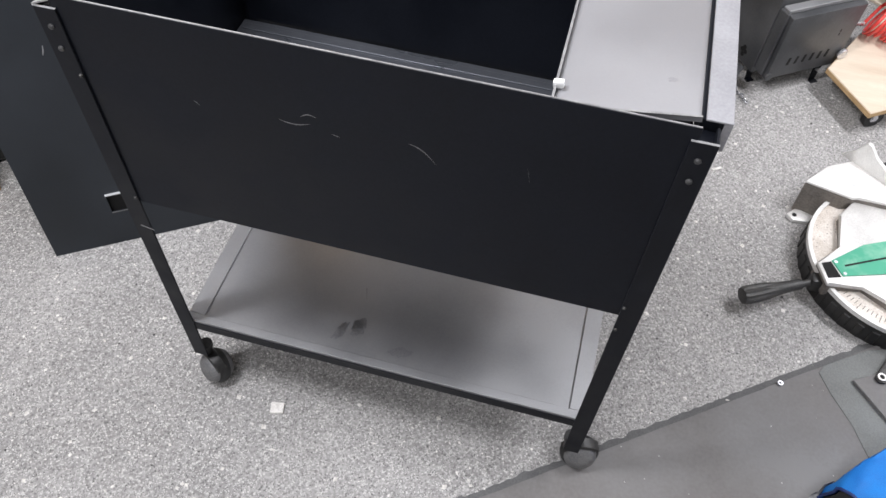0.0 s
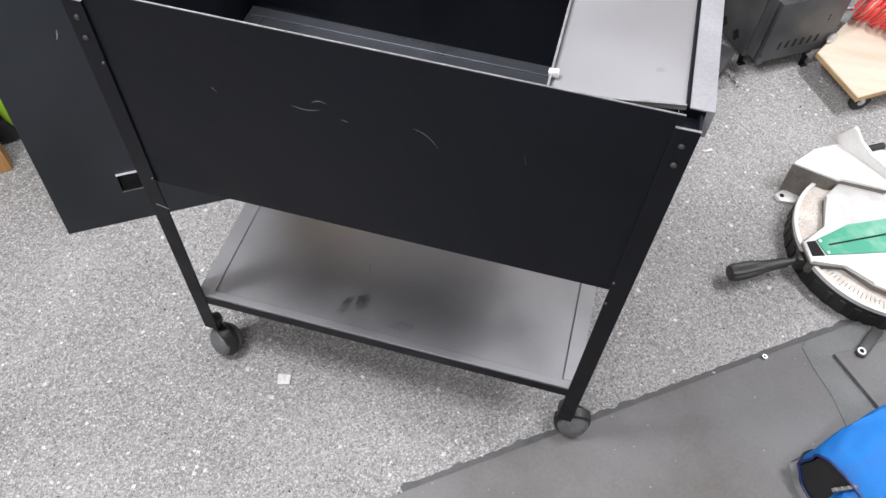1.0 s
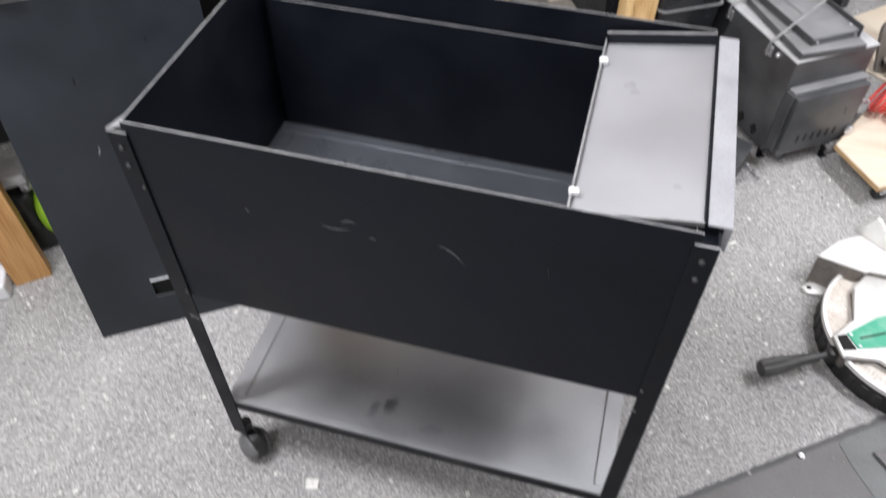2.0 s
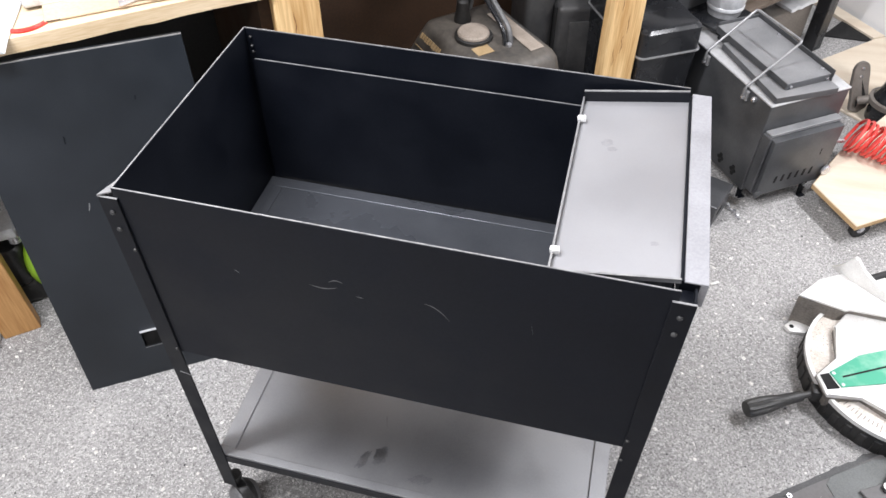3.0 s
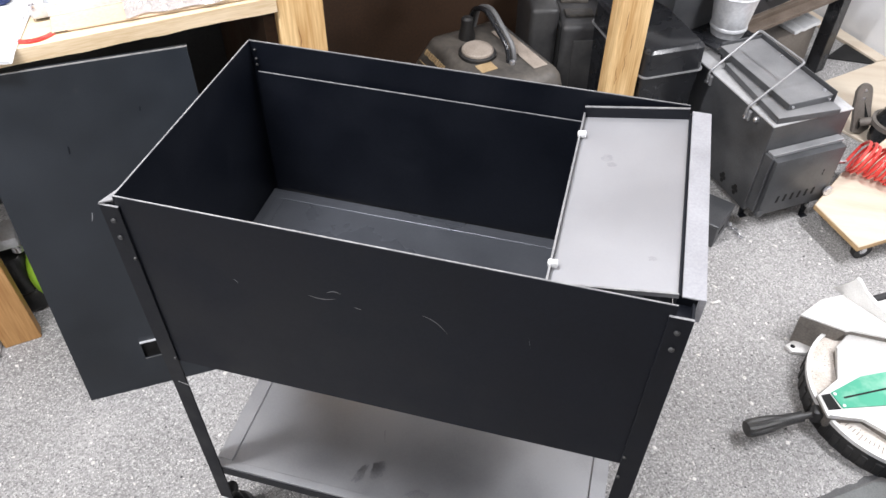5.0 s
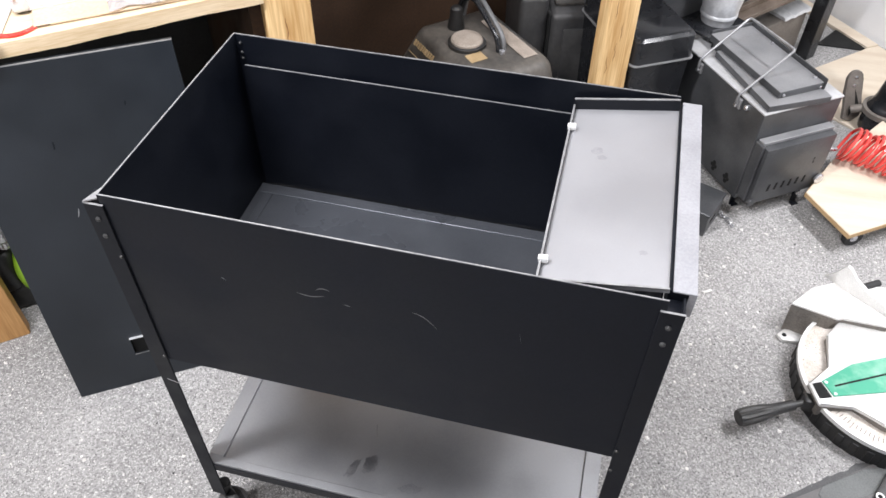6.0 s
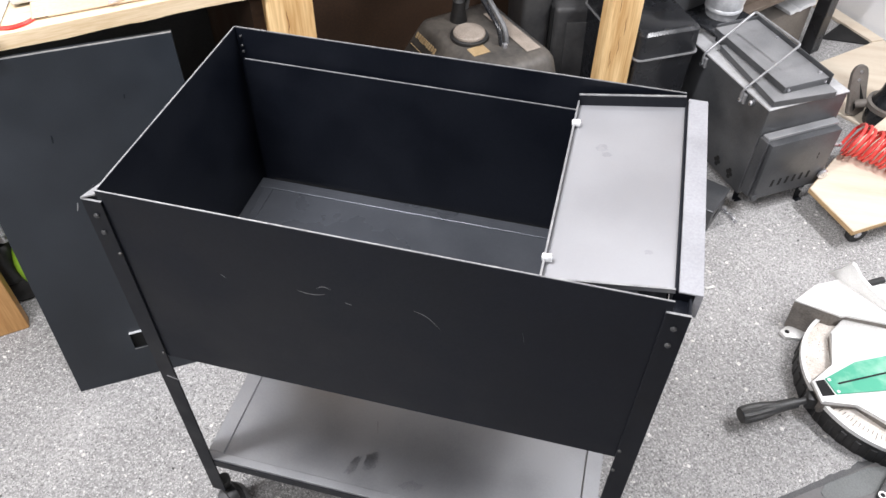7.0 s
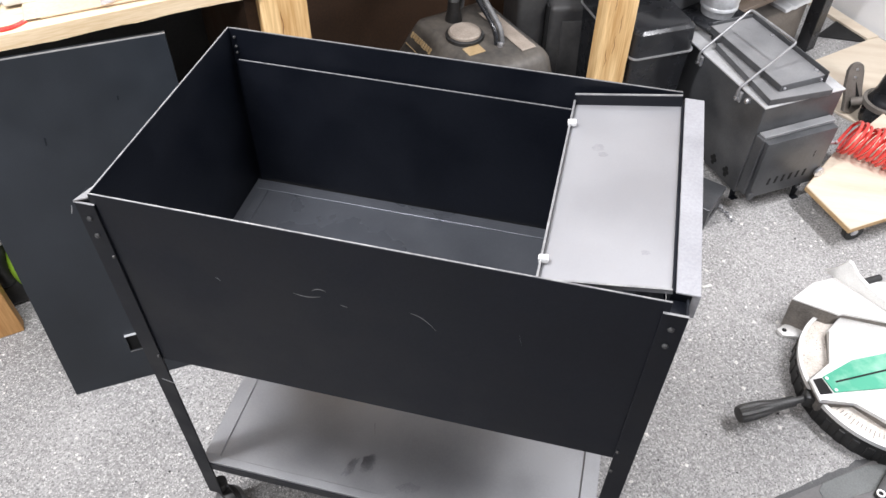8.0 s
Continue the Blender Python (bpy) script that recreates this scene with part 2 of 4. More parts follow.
def join(a, b, m=None):
    """Adds b to a, moved by m."""
    if m is not None:
        bmesh.ops.transform(b, matrix=m, verts=b.verts)
    me = bpy.data.meshes.new("tmp")
    b.to_mesh(me)
    b.free()
    a.from_mesh(me)
    bpy.data.meshes.remove(me)
    return a


def prism(pts, z0, z1, bevel=0.0, seg=2):
    b = bmesh.new()
    lo = [b.verts.new((x, y, z0)) for x, y in pts]
    hi = [b.verts.new((x, y, z1)) for x, y in pts]
    b.faces.new(lo[::-1])
    b.faces.new(hi)
    n = len(pts)
    for i in range(n):
        b.faces.new((lo[i], lo[(i + 1) % n], hi[(i + 1) % n], hi[i]))
    if bevel:
        bmesh.ops.bevel(b, geom=b.edges[:], offset=bevel, segments=seg, profile=0.5, affect="EDGES")
    return b


def loft(rings, closed=True, cap=True):
    """Skins rings of equal length."""
    b = bmesh.new()
    rows = [[b.verts.new(p) for p in r] for r in rings]
    n = len(rows[0])
    for r, s in zip(rows, rows[1:]):
        for i in range(n if closed else n - 1):
            b.faces.new((r[i], r[(i + 1) % n], s[(i + 1) % n], s[i]))
    if cap and closed:
        b.faces.new(rows[0][::-1])
        b.faces.new(rows[-1])
    return b


def turned(profile, seg=32, cap=True):
    """A turned body about z from (radius, z) pairs."""
    return loft([[(r * math.cos(2 * math.pi * i / seg), r * math.sin(2 * math.pi * i / seg), z) for i in range(seg)] for r, z in profile], True, cap)


def tube(points, r, seg=10, cap=True):
    """A round bar along points."""
    pts = [Vector(p) for p in points]
    rings, side = [], None
    for i, p in enumerate(pts):
        d = (pts[min(i + 1, len(pts) - 1)] - pts[max(i - 1, 0)]).normalized()
        if side is None:
            side = d.orthogonal().normalized()
        side = (side - d * side.dot(d)).normalized()
        up = d.cross(side)
        rings.append([p + r * (math.cos(2 * math.pi * k / seg) * side + math.sin(2 * math.pi * k / seg) * up) for k in range(seg)])
    return loft(rings, True, cap)


def rounded(pts, r, n=5):
    """A polyline with its inner corners rounded."""
    pts = [Vector(p) for p in pts]
    out = [pts[0]]
    for a, b, c in zip(pts, pts[1:], pts[2:]):
        p, q = b + (a - b).normalized() * r, b + (c - b).normalized() * r
        out += [p.lerp(b, t / n).lerp(b.lerp(q, t / n), t / n) for t in range(n + 1)]
    return out + [pts[-1]]


def plate_with_hole(x0, x1, z0, z1, hx0, hx1, hz0, hz1, t):
    """A sheet in the xz plane, t thick to +y, with a square opening."""
    b = bmesh.new()
    for xa, xb, za, zb in ((x0, x1, z0, hz0), (x0, x1, hz1, z1), (x0, hx0, hz0, hz1), (hx1, x1, hz0, hz1)):
        box(xa, xb, 0, t, za, zb, bm=b)
    bmesh.ops.remove_doubles(b, verts=b.verts, dist=1e-5)
    return b


# ---- room ----
A0, A1, B0, B1, HIGH = ROOM
solid("floor", box(A0 - 0.1, A1 + 0.1, B0 - 0.1, B1 + 0.1, -0.1, 0), M_FLOOR, in_room(0, 0), "worn grey speckled rubber workshop floor", "floor", kind="structure")
solid("ceiling", box(A0 - 0.1, A1 + 0.1, B0 - 0.1, B1 + 0.1, HIGH, HIGH + 0.1), M_CEIL, in_room(0, 0), "plain grey ceiling", "ceiling", kind="structure")
solid("wall_back", box(A0 - 0.1, A1 + 0.1, B1, B1 + 0.1, 0, HIGH), M_WALL, in_room(0, 0), "white painted back wall", "wall", kind="structure")
solid("wall_right", box(A1, A1 + 0.1, B0, B1, 0, HIGH), M_WALL, in_room(0, 0), "white painted side wall", "wall", kind="structure")
solid("wall_left", box(A0 - 0.1, A0, B0, B1, 0, HIGH), M_DRAB, in_room(0, 0), "grey painted side wall", "wall", kind="structure")
solid("wall_front", box(A0 - 0.1, A1 + 0.1, B0 - 0.1, B0, 0, HIGH), M_DRAB, in_room(0, 0), "grey painted front wall", "wall", kind="structure")


def ceiling_light(a, b, power, turn=0.0):
    m = in_room(a, b, HIGH, turn)
    top = thing("ceiling_light", m, "white batten ceiling light out of view, switched on", "lamp", "ceiling lights")
    part("housing", box(-0.62, 0.62, -0.08, 0.08, -0.05, -0.002, 0.008), M_WALL, top)
    data = bpy.data.lights.new("tube", "AREA")
    data.shape, data.size, data.size_y, data.energy, data.color = "RECTANGLE", 1.2, 0.13, power, (0.985, 0.985, 1.03)
    ob = new("tube", data)
    ob.matrix_basis = m @ Matrix.Translation((0, 0, -0.056))


for a, b, p, turn in LAMPS:
    ceiling_light(a, b, p, turn)


# ---- the steel cart ----
L, D, TOP, BOT = 0.718, 0.410, 0.900, 0.550
cart = thing("grill_cart", Matrix.Identity(4), "black sheet steel grill cart with an open firebox and casters", "grill cart")
T = 0.0025
part("front_panel", box(0.0, L, 0, T, BOT, TOP, 0.0006, 1), M_STEEL, cart)
part("back_panel", box(0.0, L, D - T, D, BOT, TOP, 0.0006, 1), M_STEEL, cart)
part("side_panel", box(0.0, T, T, D - T, BOT, TOP), M_STEEL, cart)
part("side_panel", box(L - T, L, T, D - T, BOT, 0.852), M_STEEL, cart)
for y0, y1 in ((0.0004, 0.0021), (D - 0.0021, D - 0.0006)):
    part("rim", box(0.001, L - 0.001, y0, y1, TOP, TOP + 0.001), M_EDGE, cart, "bright bare cut edge")
part("rim", box(0.0004, 0.0021, T, D - T, TOP, TOP + 0.001), M_EDGE, cart, "bright bare cut edge")
liner = part("liner", box(0.014, 0.566, 0.3950, 0.3985, 0.596, 0.850), M_STEEL, cart)
part("liner_rim", box(0.016, 0.566, 0.3958, 0.3977, 0.850, 0.8510), M_EDGE, liner, "bright cut edge")
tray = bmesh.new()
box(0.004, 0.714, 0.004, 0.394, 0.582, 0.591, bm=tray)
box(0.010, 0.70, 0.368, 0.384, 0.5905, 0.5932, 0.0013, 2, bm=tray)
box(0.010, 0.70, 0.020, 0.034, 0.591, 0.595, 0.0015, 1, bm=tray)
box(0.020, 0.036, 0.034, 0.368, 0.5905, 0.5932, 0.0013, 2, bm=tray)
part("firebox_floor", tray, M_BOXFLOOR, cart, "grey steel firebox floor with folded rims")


def leg(x, y, sx, sy):
    """Angle iron leg with its corner at x, y and its flanges along sx, sy."""
    w, t = 0.0285, 0.003
    pts = [(0, 0), (sx * w, 0), (sx * w, sy * t), (sx * t, sy * t), (sx * t, sy * w), (0, sy * w)]
    if sx * sy < 0:
        pts = pts[::-1]
    high = 0.884 if y < 0.2 else 0.860
    ob = part("leg", prism(pts, 0.085, high, 0.0006, 1), M_LEG, cart, "black angle iron leg")
    ob.location = (x, y, 0)
    part("leg_edge", box(min(0, sx * w), max(0, sx * w), min(0, sy * t), max(0, sy * t), high, high + 0.0006), M_EDGE, ob, "bright cut end")
    return ob


def bolt(x, y, z, sy, parent, r=0.0042, mat=M_HOOD):
    b = turned([(r, 0), (r, 0.0016), (r * 0.72, 0.0028), (r * 0.2, 0.0032)], 12)
    bmesh.ops.transform(b, matrix=pose(x, y, z, 90 if sy < 0 else -90), verts=b.verts)
    return part("bolt", b, mat, parent, "dull bolt head", True)


XL, XR = -0.0225, 0.739
for x, sx in ((XL, 1), (XR, -1)):
    for y, sy in ((-0.0032, 1), (D + 0.0032, -1)):
        lg = leg(x, y, sx, sy)
        for z in ((0.859, 0.828, 0.790, 0.562) if sx > 0 else (0.860, 0.829, 0.575, 0.520)):
            bolt(sx * (0.0145 if z > 0.8 else 0.0255), 0, z, -sy, lg, 0.0038 if z > 0.8 else 0.0026, M_BOLT if z > 0.8 else M_KNOB)

for z in (0.885, 0.868, 0.857):
    bolt(0.010, D - T, z, -1, cart, 0.0024, M_BOLT)
# end rails: the one at the plate end is bare steel, the other is black
rail = bmesh.new()
box(0.7225, 0.750, 0.026, D, 0.8880, 0.8908, 0.0006, 1, bm=rail)
box(0.7472, 0.750, 0.026, D, 0.852, 0.8880, bm=rail)
box(0.7415, 0.7472, 0.026, 0.0285, 0.852, 0.8880, bm=rail)
part("end_rail", rail, M_RAIL, cart, "bare bright angle iron end rail")
# black blocks added to keep the gap under the rail dark
part("end_filler", box(0.7185, 0.7465, 0.030, D - 0.002, 0.853, 0.8872), M_LEG, cart)
part("end_filler", box(0.7185, 0.7365, 0.002, 0.029, 0.845, 0.8735), M_LEG, cart)
gus = bmesh.new()
low = [gus.verts.new(p) for p in ((-0.0225, -0.003, 0.8850), (-0.001, 0.0005, 0.8920), (-0.001, 0.022, 0.8960))]
high = [gus.verts.new(v.co + Vector((0, 0, 0.002))) for v in low]
gus.faces.new(low[::-1])
gus.faces.new(high)
for k in range(3):
    gus.faces.new((low[k], low[(k + 1) % 3], high[(k + 1) % 3], high[k]))
part("gusset", gus, M_EDGE, cart, "bright triangular corner gusset")
# dark block added in place of the shaded gap below the gusset
part("gusset_block", prism([(-0.012, 0.003), (-0.0005, 0.003), (-0.0005, 0.030)], 0.872, 0.884), M_LEG, cart)

# the side plate slopes a little to the firebox
side = bmesh.new()
box(0, 0.154, 0, 0.366, -0.002, 0, bm=side)
box(0, 0.154, -0.0015, 0, -0.002, 0.004, bm=side)
plate = part("side_plate", side, M_PLATE, cart, "bare brushed steel side plate sloping to the firebox")
plate.matrix_basis = pose(0.5675, 0.031, 0.8605, 0, -9.0, 0)
# the dark reflection in the lip's inner face is put into its colour
part("back_lip", box(0, 0.154, 0.3642, 0.366, 0.0002, 0.018), M_LEG, plate, "folded back lip, coloured for its dark reflection")
part("lip", box(-0.002, 0.0, -0.001, 0.366, -0.016, 0.0065, 0.0005, 1), M_LEG, plate, "dark folded lip")
part("lip_edge", box(-0.0024, 0.0004, -0.001, 0.366, 0.0065, 0.0078), M_EDGE, plate)
part("lip_edge", box(0, 0.154, 0.3636, 0.3666, 0.018, 0.0196), M_EDGE, plate)
part("lip_edge", box(0, 0.154, -0.0022, 0.0004, 0.004, 0.0054), M_EDGE, plate)
for y in (0.031, 0.309):
    part("clip", box(-0.004, 0.008, y - 0.004, y + 0.004, 0.003, 0.0115, 0.0012, 2), M_NYLON, plate, "small white nylon clip", True)

random.seed(8)
for x, y, w in ((0.044, 0.262, 0.011), (0.052, 0.246, 0.007), (0.120, 0.060, 0.006)):
    pts = [(w * math.cos(t) * random.uniform(0.6, 1.2), 0.8 * w * math.sin(t) * random.uniform(0.6, 1.2)) for t in [2 * math.pi * i / 18 for i in range(18)]]
    part("smudge", prism(pts, 0.00006, 0.00016), M_PLATEMARK, plate, "faint grey smudge").matrix_basis = Matrix.Translation((x, y, 0))

# lower shelf
shelf = bmesh.new()
box(-0.010, 0.728, -0.0, D, 0.188, 0.2105, bm=shelf)
for x0, x1, y0, y1 in ((-0.010, 0.728, 0.0, 0.016), (-0.010, 0.728, D - 0.026, D), (-0.010, 0.020, 0.016, D - 0.026), (0.698, 0.728, 0.016, D - 0.026)):
    box(x0, x1, y0, y1, 0.2105, 0.2150, 0.0008, 1, bm=shelf)
part("shelf_flange", box(-0.010, 0.728, -0.0015, -0.0002, 0.187, 0.2085), M_LEG, cart, "dark front flange")
part("shelf", shelf, M_SHELF, cart, "satin grey sheet steel lower shelf with folded edges")


def caster(x, y, turn, out):
    """A ball caster: a black tread between two grey domes under a stem."""
    k = 1.28
    c = part("caster", turned([(0.009, 0.055), (0.008, 0.095), (0.013, 0.096), (0.013, 0.107)], 16), M_PLASTIC, cart, "small black ball caster", True)
    c.matrix_basis = pose(x, y, 0, 0, 0, turn)
    tilt = Matrix.Translation((out, 0, 0.0285 * k)) @ pose(0, 0, 0, 72) @ Matrix.Scale(k, 4)
    b = turned([(0.014, -0.009), (0.0255, -0.009), (0.0285, -0.005), (0.0285, 0.005), (0.0255, 0.009), (0.014, 0.009)], 32)
    part("wheel", b, M_RUBBER, c, "black rubber tread", True).matrix_basis = tilt
    for s in (-1, 1):
        b = turned([(0.0245, 0.0085 * s), (0.0235, 0.013 * s), (0.018, 0.019 * s), (0.009, 0.0225 * s), (0.001, 0.0235 * s)], 28)
        part("dome", b, M_HOOD, c, "dull grey dome", True).matrix_basis = tilt
    rings = []
    for q in range(13):
        a = radians(35 + 120 * q / 12)
        rings.append([(out + k * r * math.cos(a), k * yy, k * (0.0285 + r * math.sin(a))) for r, yy in ((0.0290, -0.009), (0.0315, -0.007), (0.0315, 0.007), (0.0290, 0.009))])
    part("hood", loft(rings), M_PLASTIC, c, "black hood", True)


for x, y, turn, out in ((-0.002, 0.012, -32, 0.014), (0.720, 0.018, 14, 0.026), (0.000, D - 0.012, 20, 0.016), (0.722, D - 0.012, -70, 0.016)):
    caster(x, y, turn, out)


def scratch(points, parent, w=0.0008):
    """A fine bright line scored in the front panel."""
    b = bmesh.new()
    rows = []
    for i, (x, z) in enumerate(points):
        k = w * (0.25 + 0.75 * math.sin(math.pi * i / (len(points) - 1)))
        rows.append((b.verts.new((x, -0.0004, z - k)), b.verts.new((x, -0.0004, z + k))))
    for r, s in zip(rows, rows[1:]):
        b.faces.new((r[0], s[0], s[1], r[1]))
    part("scratch", b, M_SCRATCH, parent, "fine bright scratch")


def arc(ax, az, bx, bz, lift, n=10):
    return [(ax + (bx - ax) * i / n, az + (bz - az) * i / n + lift * math.sin(math.pi * i / n)) for i in range(n + 1)]


scratch(arc(0.416, 0.791, 0.450, 0.765, 0.006), cart)
scratch(arc(0.257, 0.785, 0.296, 0.788, -0.004), cart)
scratch(arc(0.285, 0.797, 0.305, 0.800, 0.004), cart, 0.0008)
scratch(arc(0.148, 0.785, 0.155, 0.779, 0.001), cart, 0.0009)
scratch(arc(0.322, 0.779, 0.332, 0.777, 0.0), cart, 0.0007)
scratch(arc(0.556, 0.792, 0.560, 0.770, 0.0), cart, 0.0006)

for pts, w in (([(0.285, 0.158), (0.288, 0.148), (0.2935, 0.131)], 0.0009), ([(0.09, 0.24), (0.10, 0.235)], 0.0006), ([(0.52, 0.12), (0.534, 0.116)], 0.0006)):
    b = bmesh.new()
    rows = [(b.verts.new((x - w, y, 0.2109)), b.verts.new((x + w, y, 0.2109))) for x, y in pts]
    for r, s in zip(rows, rows[1:]):
        b.faces.new((r[0], r[1], s[1], s[0]))
    part("shelf_scratch", b, M_EDGE, cart, "fine bright scratch")
random.seed(21)
for x, y, a, w in ((0.268, 0.056, 70, 0.010), (0.298, 0.070, 80, 0.014), (0.386, 0.042, 8, 0.011)):
    pts = [(0.024 * math.cos(t) * random.uniform(0.6, 1.1), w * math.sin(t) * random.uniform(0.6, 1.2)) for t in [2 * math.pi * i / 22 for i in range(22)]]
    part("smudge", prism(pts, 0, 0.0002), M_SMUDGE, cart, "faint greasy smudge").matrix_basis = pose(x, y, 0.2107, 0, 0, a)

part("leg_scratch", box(-0.010, 0.012, -0.0006, 0.0002, -0.0004, 0.0004), M_SCRATCH, cart, "fine bright scratch").matrix_basis = pose(-0.001, -0.0034, 0.4905, 0, 15)

# ---- lid leaning on the bench ----
LID = Matrix.Translation((-0.468, 0.174, 0.0)) @ pose(0, 0, 0, 0, 0, 33.2) @ pose(0, 0, 0, -10.5)
lid = thing("leaning_lid", LID, "blue-black sheet steel lid standing on edge, leaning on the bench", "lid")
part("sheet", plate_with_hole(0, 0.414, 0.0, 0.806, 0.148, 0.194, 0.088, 0.137, 0.003), M_LID, lid)
part("edge", box(-0.0004, 0.4144, -0.0004, 0.0034, 0.806, 0.8078), M_EDGE, lid, "worn bright edge")
fold = bmesh.new()
box(0.004, 0.414, 0.003, 0.022, 0.802, 0.8045, bm=fold)
box(0.4115, 0.414, 0.003, 0.022, 0.01, 0.802, bm=fold)
box(0.0, 0.0025, 0.003, 0.022, 0.01, 0.802, bm=fold)
part("folded_rim", fold, M_LID, lid)
part("slot_tab", box(0.1475, 0.1945, -0.006, 0.001, 0.137, 0.1390), M_GALV, lid, "bright tab over the slot")
part("slot_tab", box(0.1475, 0.1945, -0.0015, 0.001, 0.0868, 0.088), M_HOOD, lid)
# black sheet added so that the slot looks into darkness
part("slot_pocket", box(0.140, 0.202, 0.012, 0.014, 0.080, 0.146), M_HOLE, lid, "black sheet added for the dark behind the slot")
for x, z, w, hh in ((0.1505, 0.640, 0.0025, 0.009), (0.30, 0.70, 0.002, 0.005), (0.215, 0.52, 0.002, 0.007)):
    part("chip_mark", prism([(x - w, z - hh), (x + w * 0.4, z - hh * 0.7), (x + w, z + hh * 0.8), (x - w * 0.3, z + hh)], 0, 0.0004), M_LEG, lid, "dark scuff").matrix_basis = pose(0, -0.0003, 0, 90)
part("chip_mark", prism([(-0.0002, -0.010), (0.0012, -0.009), (0.0016, 0.0), (0.0002, 0.010), (-0.0014, 0.0105), (-0.0006, 0.002)], 0, 0.0005), M_EDGE, lid, "bright scuff").matrix_basis = pose(0.147, -0.0003, 0.486, 90, 20)

# ---- floor coverings ----
def laid(name, pts, z0, z, mat, label, category, kind=""):
    return solid(name, prism(pts, z0, z, 0.0012, 1), mat, Matrix.Identity(4), label, category, kind=kind)


def ragged(a, b, n, amount, seed):
    """Points from a to b with a worn, uneven line."""
    out = []
    d = (Vector(b) - Vector(a)).normalized()
    for i in range(n + 1):
        p = Vector(a).lerp(Vector(b), i / n)
        k = amount * (noise.noise((i * 0.33, seed, 0)) + 0.5 * noise.noise((i * 1.3, seed, 2)))
        out.append((p.x - d.y * k, p.y + d.x * k))
    return out


mat_edge = ragged((1.62, 0.655), (1.304, 0.426), 12, 0.0014, 1) + ragged((1.292, 0.417), (0.835, 0.082), 30, 0.0014, 2) + ragged((0.823, 0.073), (0.464, -0.191), 24, 0.0014, 3)
laid("floor_mat", [(0.10, -0.455), (1.60, -1.6), (2.0, 0.3), *mat_edge], 0.0005, 0.006, M_MAT,
     "smooth dusty grey rubber mat lying over the floor", "mat")
# uneven dark strip that paints the mat edge's shading together with dirt
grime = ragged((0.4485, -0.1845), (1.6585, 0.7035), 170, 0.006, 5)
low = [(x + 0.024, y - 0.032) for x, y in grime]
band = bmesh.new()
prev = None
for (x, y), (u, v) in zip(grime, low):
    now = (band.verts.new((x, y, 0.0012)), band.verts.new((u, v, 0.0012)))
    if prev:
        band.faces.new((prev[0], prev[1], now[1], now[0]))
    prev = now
tagged(solid("grime", band, M_DIRTSHADE, Matrix.Identity(4), "dark strip of dirt and painted shade along the mat's edge", "dirt"), kind="stuff")
laid("rubber_sheet", [(1.222, 0.366), (1.212, 0.345), (1.235, 0.30), (1.275, 0.24), (1.30, 0.18), (1.42, 0.10), (1.62, 0.36), (1.46, 0.48), (1.318, 0.432)], 0.0061, 0.0068, M_GREENMAT,
     "thin faded green-grey rubber sheet on the mat", "mat")
laid("rubber_tile", [(1.277, 0.342), (1.365, 0.238), (1.52, 0.05), (1.85, 0.33), (1.70, 0.52), (1.42, 0.425)], 0.008, 0.016, M_MAT,
     "grey rubber tile with a dark cut edge", "mat")
laid("plywood_sheet", [(1.30, 1.86), (1.34, 2.09), (1.556, 2.294), (1.602, 2.324), (1.880, 1.995), (1.75, 1.62), (1.45, 1.74)], 0.0005, 0.010, M_DECK,
     "beige plywood sheet lying on the floor", "board")
laid("plywood_strip", [(1.20, 2.83), (1.60, 2.325), (1.555, 2.295), (1.16, 2.78)], 0.0005, 0.014, M_DECK, "beige plywood strip along the white wall", "board")
laid("dark_mat", [(1.372, 2.285), (1.462, 2.425), (1.552, 2.298), (1.538, 2.284)], 0.0005, 0.006, M_HOLE, "small dark green-black mat by the wall", "mat")

# ---- bench ----
bench = thing("workbench", in_room(0, 0), "pine and plywood workbench, open and dark underneath", "workbench")
part("benchtop", box(-1.6, 0.525, 0.0, 0.72, 0.800, 0.829, 0.002, 1), M_PLY, bench)
random.seed(4)
lip, row = bmesh.new(), []
for i in range(91):
    a = -1.6 + 2.125 * i / 90
    row.append((a, 0.7985 + 0.0025 * noise.noise((a * 9, 0, 0)) + random.uniform(-0.0008, 0.0008)))
rings = [[(a, -0.005, z), (a, 0.0, z), (a, 0.0, 0.830), (a, -0.005, 0.8285)] for a, z in row]
part("front_edge", loft(rings), M_PINEH, bench, "rough sawn front edge")
for a in (-0.277, -1.49):
    part("leg", box(a, a + 0.088, 0.10, 0.138, 0.0, 0.80, 0.003, 2), M_STUD, bench, "orange-brown stud leg")
# black board added to give the shade in the space under the bench
part("back_panel", box(-1.6, 0.499, 0.700, 0.716, 0.0, 0.799), M_PLASTIC, bench, "black board put in for the dark under the bench")
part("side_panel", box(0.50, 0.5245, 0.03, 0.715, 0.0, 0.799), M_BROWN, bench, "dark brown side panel")
